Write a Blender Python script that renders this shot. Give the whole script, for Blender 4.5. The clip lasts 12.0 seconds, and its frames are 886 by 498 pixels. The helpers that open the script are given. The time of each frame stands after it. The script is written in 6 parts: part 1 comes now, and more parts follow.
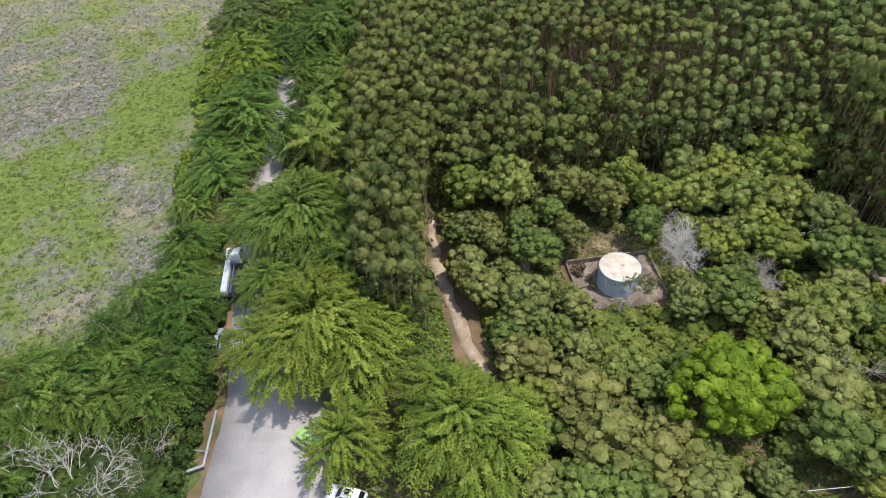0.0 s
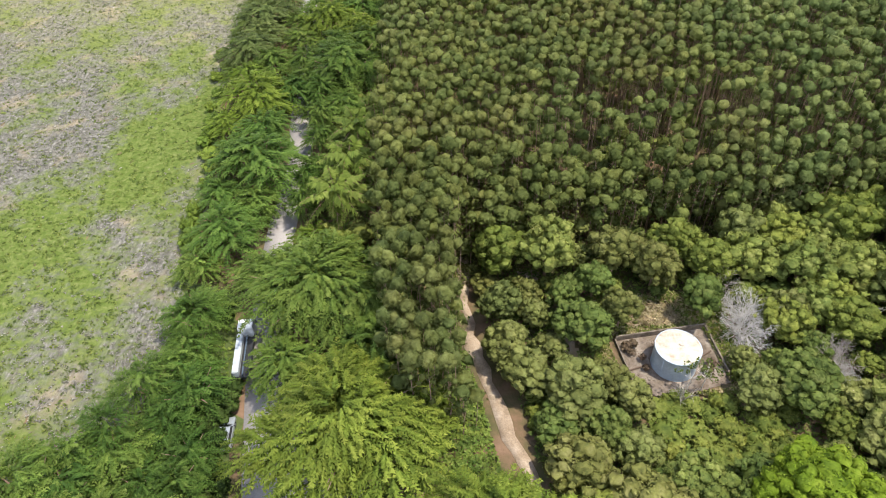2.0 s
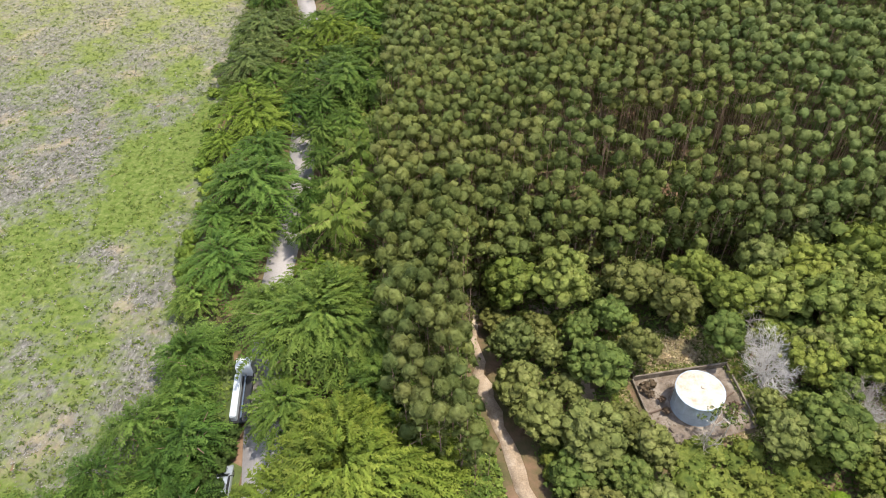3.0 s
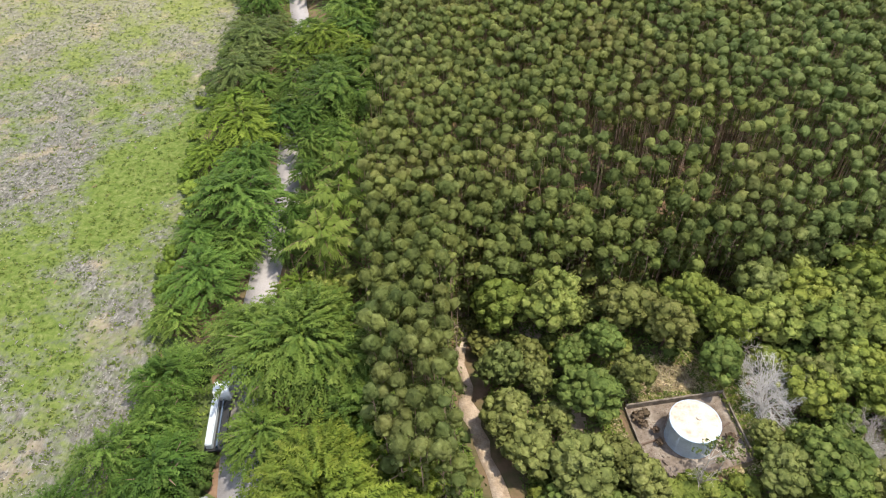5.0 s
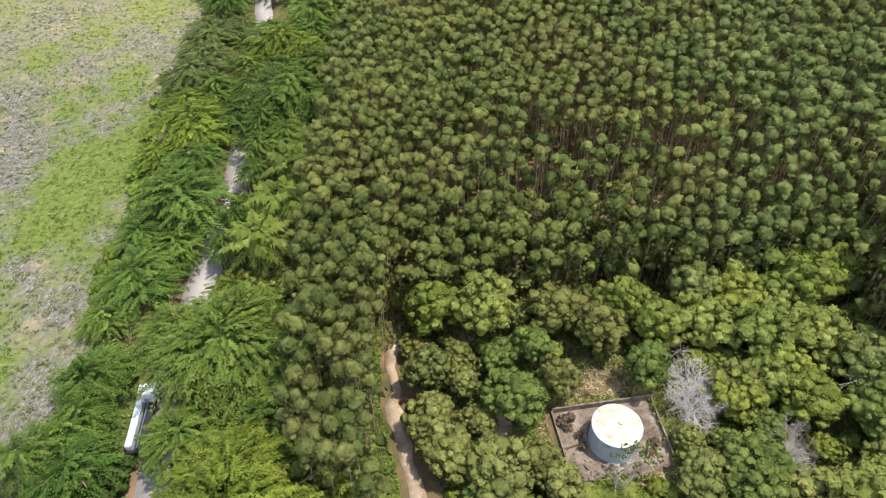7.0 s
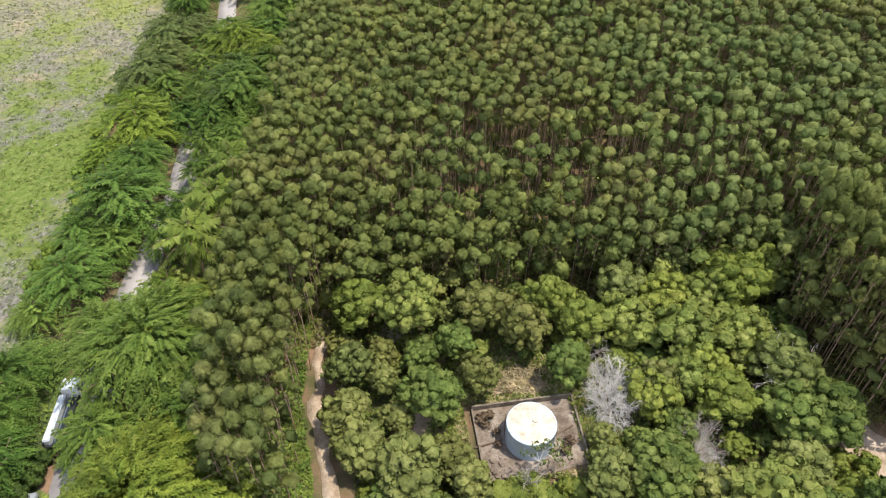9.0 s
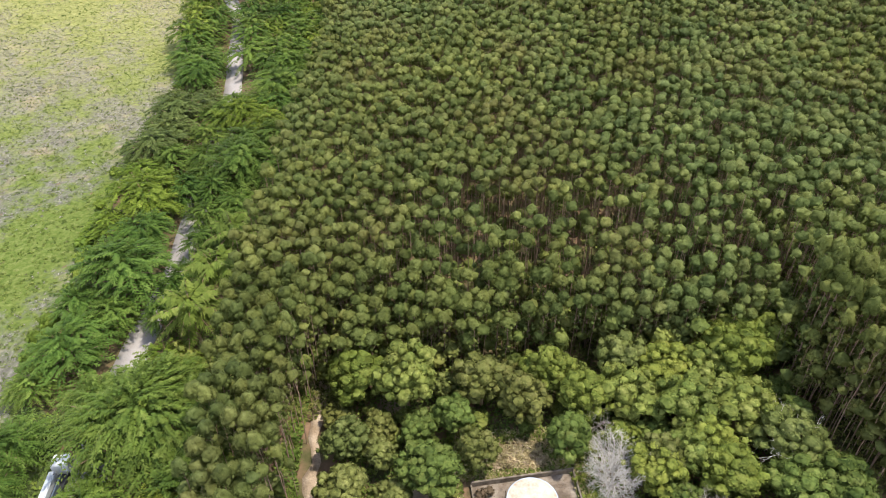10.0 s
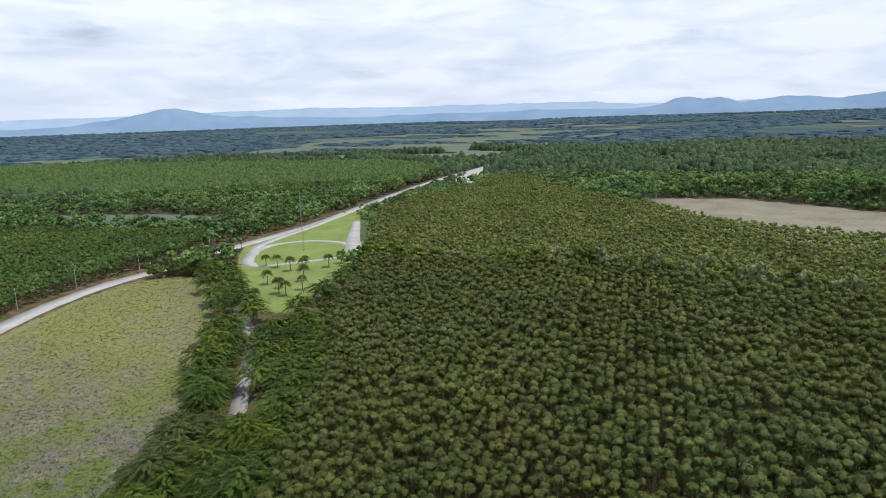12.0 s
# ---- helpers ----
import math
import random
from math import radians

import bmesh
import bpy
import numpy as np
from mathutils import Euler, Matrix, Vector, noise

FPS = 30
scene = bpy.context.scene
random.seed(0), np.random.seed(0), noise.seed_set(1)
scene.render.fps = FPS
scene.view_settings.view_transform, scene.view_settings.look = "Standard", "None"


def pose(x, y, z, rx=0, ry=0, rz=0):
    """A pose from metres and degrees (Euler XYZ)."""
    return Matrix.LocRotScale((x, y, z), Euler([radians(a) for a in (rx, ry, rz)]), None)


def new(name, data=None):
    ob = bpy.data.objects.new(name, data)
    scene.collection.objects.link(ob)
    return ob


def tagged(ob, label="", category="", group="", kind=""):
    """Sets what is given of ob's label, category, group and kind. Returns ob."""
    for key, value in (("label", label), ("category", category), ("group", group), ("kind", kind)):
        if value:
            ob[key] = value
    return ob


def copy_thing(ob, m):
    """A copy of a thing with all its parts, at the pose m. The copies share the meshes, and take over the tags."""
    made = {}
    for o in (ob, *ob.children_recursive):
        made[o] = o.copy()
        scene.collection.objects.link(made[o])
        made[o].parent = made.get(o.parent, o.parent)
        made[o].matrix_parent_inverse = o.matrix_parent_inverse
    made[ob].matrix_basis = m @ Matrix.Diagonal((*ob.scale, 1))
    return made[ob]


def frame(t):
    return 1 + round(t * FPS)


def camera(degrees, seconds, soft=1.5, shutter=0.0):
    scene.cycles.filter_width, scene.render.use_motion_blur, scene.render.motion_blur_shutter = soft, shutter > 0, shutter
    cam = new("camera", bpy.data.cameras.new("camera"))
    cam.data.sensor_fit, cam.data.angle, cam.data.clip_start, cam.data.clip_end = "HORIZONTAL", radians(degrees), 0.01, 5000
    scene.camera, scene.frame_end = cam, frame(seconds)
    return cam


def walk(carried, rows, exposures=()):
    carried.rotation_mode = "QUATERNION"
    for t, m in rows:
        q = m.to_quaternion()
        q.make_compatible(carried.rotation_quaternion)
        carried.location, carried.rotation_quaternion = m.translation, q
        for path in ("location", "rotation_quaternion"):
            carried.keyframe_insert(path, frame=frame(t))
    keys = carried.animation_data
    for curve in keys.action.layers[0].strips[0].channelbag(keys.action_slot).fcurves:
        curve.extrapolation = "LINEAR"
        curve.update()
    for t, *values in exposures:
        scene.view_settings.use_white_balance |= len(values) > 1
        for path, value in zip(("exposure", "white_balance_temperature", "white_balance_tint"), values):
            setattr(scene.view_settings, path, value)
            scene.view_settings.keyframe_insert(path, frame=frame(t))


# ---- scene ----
cam = camera(66.1, 12.0, soft=1.0)
# seconds, eye x y z in metres, heading, tilt, roll in degrees
ROWS = [
    (0.00, 0.68, 1.40, 74.02, 2.42, -43.66, -2.40),
    (0.50, -1.14, 4.77, 73.95, 2.25, -43.48, -2.27),
    (1.00, -2.52, 8.08, 74.00, 2.17, -43.40, -2.15),
    (1.50, -3.70, 11.59, 73.96, 2.20, -43.30, -2.12),
    (2.00, -4.50, 15.17, 73.92, 2.32, -43.23, -2.17),
    (2.50, -5.25, 18.73, 74.01, 2.32, -43.23, -2.15),
    (3.00, -5.96, 21.58, 74.17, 2.12, -43.20, -2.00),
    (5.00, -4.52, 25.64, 73.67, 1.96, -43.00, -1.40),
    (5.50, -2.88, 25.75, 73.51, 1.88, -42.90, -1.27),
    (6.00, -0.79, 25.88, 73.38, 1.84, -42.82, -1.12),
    (6.50, 1.70, 25.94, 73.28, 1.83, -42.76, -1.02),
    (7.00, 4.58, 26.03, 73.28, 1.87, -42.78, -1.02),
    (7.20, 5.88, 26.06, 73.31, 1.91, -42.81, -1.10),
    (9.00, 14.39, 25.83, 73.46, 1.84, -42.88, -0.60),
    (9.50, 14.88, 26.05, 73.59, 1.88, -42.96, -0.72),
    (9.57, 14.88, 26.05, 73.59, 1.88, -42.96, -0.72),
    (9.70, 14.93, 26.06, 73.67, 1.93, -41.23, -0.81),
    (9.85, 14.98, 26.07, 73.77, 1.99, -39.23, -0.90),
    (10.00, 15.03, 26.07, 73.88, 2.05, -37.24, -1.00),
    (10.50, 15.03, 26.07, 73.88, 2.22, -30.20, -1.43),
    (11.00, 15.03, 26.07, 73.88, 2.21, -22.98, -1.75),
    (11.50, 15.03, 26.07, 73.88, 2.00, -15.84, -1.88),
    (11.60, 15.03, 26.07, 73.88, 1.93, -14.41, -1.88),
    (11.70, 15.03, 26.07, 73.88, 1.88, -13.17, -1.89),
    (11.80, 15.03, 26.07, 73.88, 1.83, -12.17, -1.89),
    (11.90, 15.03, 26.07, 73.88, 1.80, -11.45, -1.90),
    (12.00, 15.03, 26.07, 73.88, 1.78, -11.07, -1.90),
]
EXPOSURES = [(0.0, 0.10, 6250, 10), (0.6, 0.30, 6450, 10), (1.5, 0.40, 6550, 10), (3.0, 0.44, 6600, 10), (11.2, 0.40, 6600, 10), (11.5, 0.14, 6550, 10), (11.75, -0.24, 6350, 10), (12.0, -0.72, 6200, 10)]
walk(cam, [(t, pose(x, y, z, 90 + tilt, 0, yaw) @ pose(0, 0, 0, 0, 0, roll)) for t, x, y, z, yaw, tilt, roll in ROWS], EXPOSURES)

# ---- sky and sun ----
SUN_AZIMUTH, SUN_HEIGHT = 96.0, 71.0      # degrees east of north (north is +y), degrees above the ground
sun = new("sun", bpy.data.lights.new("sun", "SUN"))
sun.data.energy, sun.data.angle, sun.data.color = 4.3, radians(0.6), (1.0, 0.94, 0.80)
_a, _h = radians(SUN_AZIMUTH), radians(SUN_HEIGHT)
SUN_WAY = Vector((math.sin(_a) * math.cos(_h), math.cos(_a) * math.cos(_h), math.sin(_h)))
sun.matrix_world = Matrix.Translation(SUN_WAY * 400) @ SUN_WAY.to_track_quat("Z", "Y").to_matrix().to_4x4()

world = bpy.data.worlds.new("sky")
scene.world = world
world.use_nodes = True
wt = world.node_tree
wt.nodes.clear()


def wire(tree, kind, inputs=(), operation="", data_type="", blend_type="", attribute_name=""):
    """A node of that kind; inputs by name or index: a value or another node's socket."""
    node = tree.nodes.new(kind)
    if operation:
        node.operation = operation
    if data_type:
        node.data_type = data_type
    if blend_type:
        node.blend_type = blend_type
    if attribute_name:
        node.attribute_name = attribute_name
    for key, value in dict(inputs).items():
        if isinstance(value, bpy.types.NodeSocket):
            tree.links.new(value, node.inputs[key])
        else:
            node.inputs[key].default_value = value
    return node


w_co = wire(wt, "ShaderNodeTexCoord")
w_sky = wire(wt, "ShaderNodeTexSky")
w_sky.sky_type, w_sky.sun_disc, w_sky.sun_elevation, w_sky.sun_rotation = "NISHITA", False, radians(SUN_HEIGHT), radians(SUN_AZIMUTH)
w_map = wire(wt, "ShaderNodeMapping", {"Vector": w_co.outputs["Generated"], "Scale": (1.0, 1.0, 4.5)})
w_n1 = wire(wt, "ShaderNodeTexNoise", {"Vector": w_map.outputs[0], "Scale": 3.2, "Detail": 7.0, "Roughness": 0.55})
w_n2 = wire(wt, "ShaderNodeTexNoise", {"Vector": w_map.outputs[0], "Scale": 7.0, "Detail": 5.0, "Roughness": 0.5, "Distortion": 0.4})
w_xyz = wire(wt, "ShaderNodeSeparateXYZ", {0: w_co.outputs["Generated"]})
w_thick = wire(wt, "ShaderNodeMath", {0: w_xyz.outputs["Z"], 1: -0.45, 2: 0.16}, operation="MULTIPLY_ADD")
w_dense = wire(wt, "ShaderNodeMath", {0: w_n1.outputs["Fac"], 1: w_thick.outputs[0]}, operation="ADD")
w_cover = wire(wt, "ShaderNodeValToRGB", {"Fac": w_dense.outputs[0]})
w_cover.color_ramp.elements[0].position, w_cover.color_ramp.elements[1].position = 0.30, 0.52
w_shade = wire(wt, "ShaderNodeValToRGB", {"Fac": w_n2.outputs["Fac"]})
w_shade.color_ramp.elements[0].position, w_shade.color_ramp.elements[1].position = 0.34, 0.60
w_shade.color_ramp.elements[0].color, w_shade.color_ramp.elements[1].color = (0.90, 0.98, 1.15, 1), (1.15, 1.21, 1.34, 1)
w_blue = wire(wt, "ShaderNodeVectorMath", {0: w_sky.outputs[0], 1: (0.10, 0.10, 0.10)}, operation="MULTIPLY")
w_mix = wire(wt, "ShaderNodeMix", {0: w_cover.outputs[0]}, data_type="RGBA")
wt.links.new(w_blue.outputs[0], w_mix.inputs[6])
wt.links.new(w_shade.outputs[0], w_mix.inputs[7])
w_up = wire(wt, "ShaderNodeMath", {0: w_xyz.outputs["Z"], 1: 0.0}, operation="MAXIMUM")
w_high = wire(wt, "ShaderNodeMath", {0: w_up.outputs[0], 1: 0.95, 2: 1.20}, operation="MULTIPLY_ADD")
w_bg = wire(wt, "ShaderNodeBackground", {"Color": w_mix.outputs[2], "Strength": w_high.outputs[0]})
wire(wt, "ShaderNodeOutputWorld", {"Surface": w_bg.outputs[0]})


# ---- materials ----
def material(name):
    m = bpy.data.materials.new(name)
    m.use_nodes = True
    m.node_tree.nodes.clear()
    return m, m.node_tree


def ramp(tree, fac, stops):
    """A colour ramp; stops: (position, (r, g, b))."""
    node = wire(tree, "ShaderNodeValToRGB", {"Fac": fac})
    els = node.color_ramp.elements
    while len(els) < len(stops):
        els.new(0.5)
    for el, (p, c) in zip(els, stops):
        el.position, el.color = p, (*c, 1)
    return node.outputs["Color"]


def noise_at(tree, co, scale, detail=4.0, rough=0.55):
    return wire(tree, "ShaderNodeTexNoise", {"Vector": co, "Scale": scale, "Detail": detail, "Roughness": rough}).outputs["Fac"]


def blend(tree, fac, a, b, mode="MIX"):
    node = wire(tree, "ShaderNodeMix", {0: fac}, data_type="RGBA", blend_type=mode)
    for k, v in ((6, a), (7, b)):
        if isinstance(v, bpy.types.NodeSocket):
            tree.links.new(v, node.inputs[k])
        else:
            node.inputs[k].default_value = (*v, 1)
    return node.outputs[2]


def finish(tree, colour, rough=0.8, metal=0.0, bump=None, bump_size=0.02, spec=0.3, translucent=0.0, coat=0.0):
    p = wire(tree, "ShaderNodeBsdfPrincipled", {"Roughness": rough, "Metallic": metal, "Specular IOR Level": spec, "Coat Weight": coat})
    if isinstance(colour, bpy.types.NodeSocket):
        tree.links.new(colour, p.inputs["Base Color"])
    else:
        p.inputs["Base Color"].default_value = (*colour, 1)
    if bump is not None:
        b = wire(tree, "ShaderNodeBump", {"Height": bump, "Strength": 1.0, "Distance": bump_size})
        tree.links.new(b.outputs[0], p.inputs["Normal"])
    out = p.outputs[0]
    if translucent:
        tr = wire(tree, "ShaderNodeBsdfTranslucent")
        if isinstance(colour, bpy.types.NodeSocket):
            tree.links.new(colour, tr.inputs["Color"])
        else:
            tr.inputs["Color"].default_value = (*colour, 1)
        out = wire(tree, "ShaderNodeMixShader", {0: translucent, 1: p.outputs[0], 2: tr.outputs[0]}).outputs[0]
    wire(tree, "ShaderNodeOutputMaterial", {"Surface": out})


def leaf_material(name, dark, mid, light, rough=0.6, spec=0.12, translucent=0.28, tone=0.25, dry=(0.16, 0.12, 0.05), dryness=0.0, broad=0.12, reach=0.03, hue=0.07, cool=0.0):
    """Foliage: the shade of each leaf from the attribute 'tint' (0..1), each tree's from 'tone' or from the object."""
    m, t = material(name)
    tint = wire(t, "ShaderNodeAttribute", attribute_name="tint").outputs["Fac"]
    col = ramp(t, tint, [(0.0, dark), (0.5, mid), (1.0, light)])
    tree = wire(t, "ShaderNodeAttribute", attribute_name="tone").outputs["Fac"]
    ob = wire(t, "ShaderNodeObjectInfo").outputs["Random"]
    mixd = wire(t, "ShaderNodeMath", {0: tree, 1: ob}, operation="ADD").outputs[0]
    one = wire(t, "ShaderNodeMath", {0: mixd}, operation="FRACT").outputs[0]
    hsv = wire(t, "ShaderNodeHueSaturation", {
        "Hue": wire(t, "ShaderNodeMapRange", {0: one, 3: 0.5 - hue * tone, 4: 0.5 + hue * tone}).outputs[0],
        "Value": wire(t, "ShaderNodeMapRange", {0: one, 3: 1 + tone, 4: 1 - tone}).outputs[0], "Color": col}).outputs[0]
    co = wire(t, "ShaderNodeNewGeometry").outputs["Position"]
    patch = wire(t, "ShaderNodeMapRange", {0: noise_at(t, co, 0.35, 3), 1: 0.35, 2: 0.65, 3: 0.8, 4: 1.15}).outputs[0]
    fine = noise_at(t, co, 3.2, 4, 0.65)
    leafy = wire(t, "ShaderNodeMapRange", {0: fine, 1: 0.3, 2: 0.7, 3: 0.80, 4: 1.16}).outputs[0]
    stand = wire(t, "ShaderNodeMapRange", {0: noise_at(t, co, reach, 3), 1: 0.35, 2: 0.65, 3: 1 - broad, 4: 1 + broad}).outputs[0]
    patch = wire(t, "ShaderNodeMath", {0: patch, 1: stand}, operation="MULTIPLY").outputs[0]
    both = wire(t, "ShaderNodeMath", {0: patch, 1: leafy}, operation="MULTIPLY").outputs[0]
    col = wire(t, "ShaderNodeVectorMath", {0: hsv, 1: both}, operation="MULTIPLY").outputs[0]
    if cool:
        f = wire(t, "ShaderNodeMapRange", {0: noise_at(t, co, reach * 0.8, 4), 1: 0.44, 2: 0.60, 3: 0.0, 4: cool}).outputs[0]
        col = blend(t, f, col, wire(t, "ShaderNodeVectorMath", {0: col, 1: (0.70, 0.98, 1.55)}, operation="MULTIPLY").outputs[0])
    if dryness:
        f = wire(t, "ShaderNodeMapRange", {0: noise_at(t, co, 0.06, 4), 1: 0.5, 2: 0.72, 3: 0.0, 4: dryness}).outputs[0]
        col = blend(t, f, col, dry)
    finish(t, col, rough=rough, spec=spec, translucent=translucent, bump=fine, bump_size=0.10)
    return m


def rough_material(name, stops, scale, fine=8.0, rough=0.9, bump_size=0.03, spec=0.2, metal=0.0, stain=0.25):
    """Ground, bark, concrete: colours over a broad noise, grain and relief over a fine one."""
    m, t = material(name)
    co = wire(t, "ShaderNodeNewGeometry").outputs["Position"]
    col = ramp(t, noise_at(t, co, scale, 6), stops)
    g = noise_at(t, co, scale * fine, 5, 0.65)
    k = wire(t, "ShaderNodeMapRange", {0: g, 1: 0.3, 2: 0.7, 3: 1 - stain, 4: 1 + stain}).outputs[0]
    col = wire(t, "ShaderNodeVectorMath", {0: col, 1: k}, operation="MULTIPLY").outputs[0]
    finish(t, col, rough=rough, metal=metal, bump=g, bump_size=bump_size, spec=spec)
    return m


def paint(name, colour, rough=0.35, spec=0.5, metal=0.0, coat=0.0, dirt=0.25):
    m, t = material(name)
    co = wire(t, "ShaderNodeTexCoord").outputs["Object"]
    k = wire(t, "ShaderNodeMapRange", {0: noise_at(t, co, 1.7, 6), 1: 0.35, 2: 0.75, 3: 1.0, 4: 1 - dirt}).outputs[0]
    col = wire(t, "ShaderNodeVectorMath", {0: colour, 1: k}, operation="MULTIPLY").outputs[0]
    finish(t, col, rough=rough, spec=spec, metal=metal, coat=coat)
    return m


M_EUC = leaf_material("eucalyptus_leaves", (0.121, 0.144, 0.039), (0.174, 0.203, 0.056), (0.231, 0.258, 0.082), tone=0.20, translucent=0.46, hue=0.08, cool=0.24, dryness=0.30, dry=(0.20, 0.13, 0.06))
M_EUC_FAR = leaf_material("young_eucalyptus_leaves", (0.111, 0.143, 0.034), (0.192, 0.231, 0.059), (0.252, 0.285, 0.087), tone=0.2, dryness=0.35, dry=(0.210, 0.160, 0.050))
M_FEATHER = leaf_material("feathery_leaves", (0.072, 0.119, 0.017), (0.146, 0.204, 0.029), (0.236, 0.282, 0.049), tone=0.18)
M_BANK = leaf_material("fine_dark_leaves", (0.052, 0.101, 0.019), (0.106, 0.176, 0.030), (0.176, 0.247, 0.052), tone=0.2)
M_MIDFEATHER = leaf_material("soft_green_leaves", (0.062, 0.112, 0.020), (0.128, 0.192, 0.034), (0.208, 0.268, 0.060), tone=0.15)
M_DEEP = leaf_material("deep_green_leaves", (0.054, 0.087, 0.020), (0.116, 0.164, 0.038), (0.193, 0.231, 0.065), tone=0.2)
M_SOFTOLIVE = leaf_material("soft_olive_leaves", (0.078, 0.112, 0.030), (0.150, 0.190, 0.052), (0.225, 0.262, 0.086), tone=0.15)
M_GROVE = leaf_material("broad_leaves", (0.070, 0.104, 0.023), (0.156, 0.194, 0.045), (0.247, 0.271, 0.079), tone=0.3)
M_FRESH = leaf_material("fresh_yellow_green_leaves", (0.086, 0.132, 0.019), (0.168, 0.234, 0.036), (0.246, 0.312, 0.060), tone=0.15)
M_DRYGRASS = leaf_material("tan_dry_grass", (0.275, 0.219, 0.112), (0.413, 0.338, 0.188), (0.550, 0.475, 0.300), tone=0.15, translucent=0.1)
M_DRYLEAF = leaf_material("dry_brown_leaves", (0.10, 0.070, 0.045), (0.17, 0.120, 0.080), (0.25, 0.190, 0.130), tone=0.15)
M_SAGE = leaf_material("sage_leaves", (0.093, 0.113, 0.031), (0.189, 0.214, 0.061), (0.278, 0.290, 0.100), tone=0.18)
M_BRIGHT = leaf_material("bright_leaves", (0.081, 0.112, 0.021), (0.173, 0.210, 0.040), (0.260, 0.278, 0.067), tone=0.18)
M_OLIVE = leaf_material("olive_leaves", (0.076, 0.089, 0.023), (0.158, 0.167, 0.045), (0.240, 0.235, 0.084), tone=0.2)
M_LIME = leaf_material("lime_leaves", (0.078, 0.128, 0.010), (0.174, 0.246, 0.017), (0.258, 0.318, 0.036), tone=0.08)
M_PALM = leaf_material("palm_leaves", (0.060, 0.097, 0.015), (0.126, 0.176, 0.031), (0.207, 0.247, 0.059), tone=0.1)
M_WEED = leaf_material("weed_leaves", (0.081, 0.128, 0.025), (0.144, 0.201, 0.039), (0.213, 0.262, 0.070), tone=0.25)
M_FIELDWEED = leaf_material("field_weed_leaves", (0.076, 0.112, 0.020), (0.129, 0.168, 0.036), (0.195, 0.233, 0.063), tone=0.25, translucent=0.4)
M_STUBBLE = leaf_material("bleached_stubble", (0.122, 0.111, 0.086), (0.220, 0.202, 0.172), (0.343, 0.325, 0.287), tone=0.15, translucent=0.2)
M_PALECROWN = leaf_material("pale_crown_leaves", (0.15, 0.19, 0.07), (0.27, 0.31, 0.13), (0.40, 0.43, 0.22), tone=0.2)
M_DARKSHRUB = leaf_material("dark_shrub_leaves", (0.030, 0.052, 0.013), (0.062, 0.098, 0.022), (0.108, 0.150, 0.038), tone=0.2)
M_YELLOW = leaf_material("yellow_green_leaves", (0.079, 0.123, 0.016), (0.167, 0.231, 0.028), (0.252, 0.312, 0.050), tone=0.12)
M_WOODS = leaf_material("woods_leaves", (0.076, 0.136, 0.036), (0.146, 0.230, 0.062), (0.222, 0.309, 0.095), tone=0.35, broad=0.45, reach=0.018, cool=0.35)
M_LOWPLANT = leaf_material("low_plantation_leaves", (0.067, 0.109, 0.021), (0.119, 0.174, 0.035), (0.162, 0.214, 0.055), tone=0.2, broad=0.35, reach=0.012, cool=0.4)


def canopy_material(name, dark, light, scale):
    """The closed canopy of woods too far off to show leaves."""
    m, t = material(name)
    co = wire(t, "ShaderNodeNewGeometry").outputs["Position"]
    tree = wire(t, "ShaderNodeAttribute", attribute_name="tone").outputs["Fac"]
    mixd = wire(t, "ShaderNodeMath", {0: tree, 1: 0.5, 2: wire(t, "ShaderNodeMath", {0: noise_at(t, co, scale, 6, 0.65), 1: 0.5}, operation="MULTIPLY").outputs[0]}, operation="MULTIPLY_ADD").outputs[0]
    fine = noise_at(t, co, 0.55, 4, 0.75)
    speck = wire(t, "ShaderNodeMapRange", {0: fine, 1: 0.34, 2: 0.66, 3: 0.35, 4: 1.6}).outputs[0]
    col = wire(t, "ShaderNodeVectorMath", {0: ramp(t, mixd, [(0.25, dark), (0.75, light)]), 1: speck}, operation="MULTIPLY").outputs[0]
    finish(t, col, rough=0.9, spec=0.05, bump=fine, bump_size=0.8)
    return m


M_CANOPY = canopy_material("far_woods_canopy", (0.036, 0.060, 0.034), (0.100, 0.138, 0.062), 0.004)
M_CANOPY_GREEN = canopy_material("far_plantation_canopy", (0.062, 0.104, 0.034), (0.108, 0.155, 0.052), 0.008)
# the distant woods' base colour carries blue aerial haze
M_CANOPY_HAZE = canopy_material("distant_woods_haze_canopy", (0.040, 0.074, 0.104), (0.092, 0.138, 0.152), 0.0022)
M_BARK = rough_material("bark", [(0.3, (0.20, 0.13, 0.09)), (0.7, (0.33, 0.23, 0.17))], 1.2)
M_BARK_PALE = rough_material("pale_bark", [(0.3, (0.20, 0.13, 0.09)), (0.7, (0.36, 0.25, 0.19))], 1.2)
M_DEAD = rough_material("dead_wood", [(0.3, (0.27, 0.235, 0.205)), (0.7, (0.46, 0.41, 0.37))], 2.0)
M_DIRT = rough_material("bare_sandy_earth", [(0.3, (0.23, 0.165, 0.11)), (0.5, (0.34, 0.26, 0.19)), (0.7, (0.46, 0.37, 0.29))], 0.5, 10, bump_size=0.06)
M_ASPHALT = rough_material("worn_pale_asphalt", [(0.3, (0.295, 0.272, 0.268)), (0.7, (0.385, 0.355, 0.348))], 0.25, 24, rough=0.8, bump_size=0.01, stain=0.14)
M_GRAVEL_ROAD = rough_material("pale_road_surface", [(0.3, (0.385, 0.37, 0.348)), (0.7, (0.50, 0.48, 0.455))], 0.1, 20, rough=0.85, bump_size=0.01, stain=0.12)
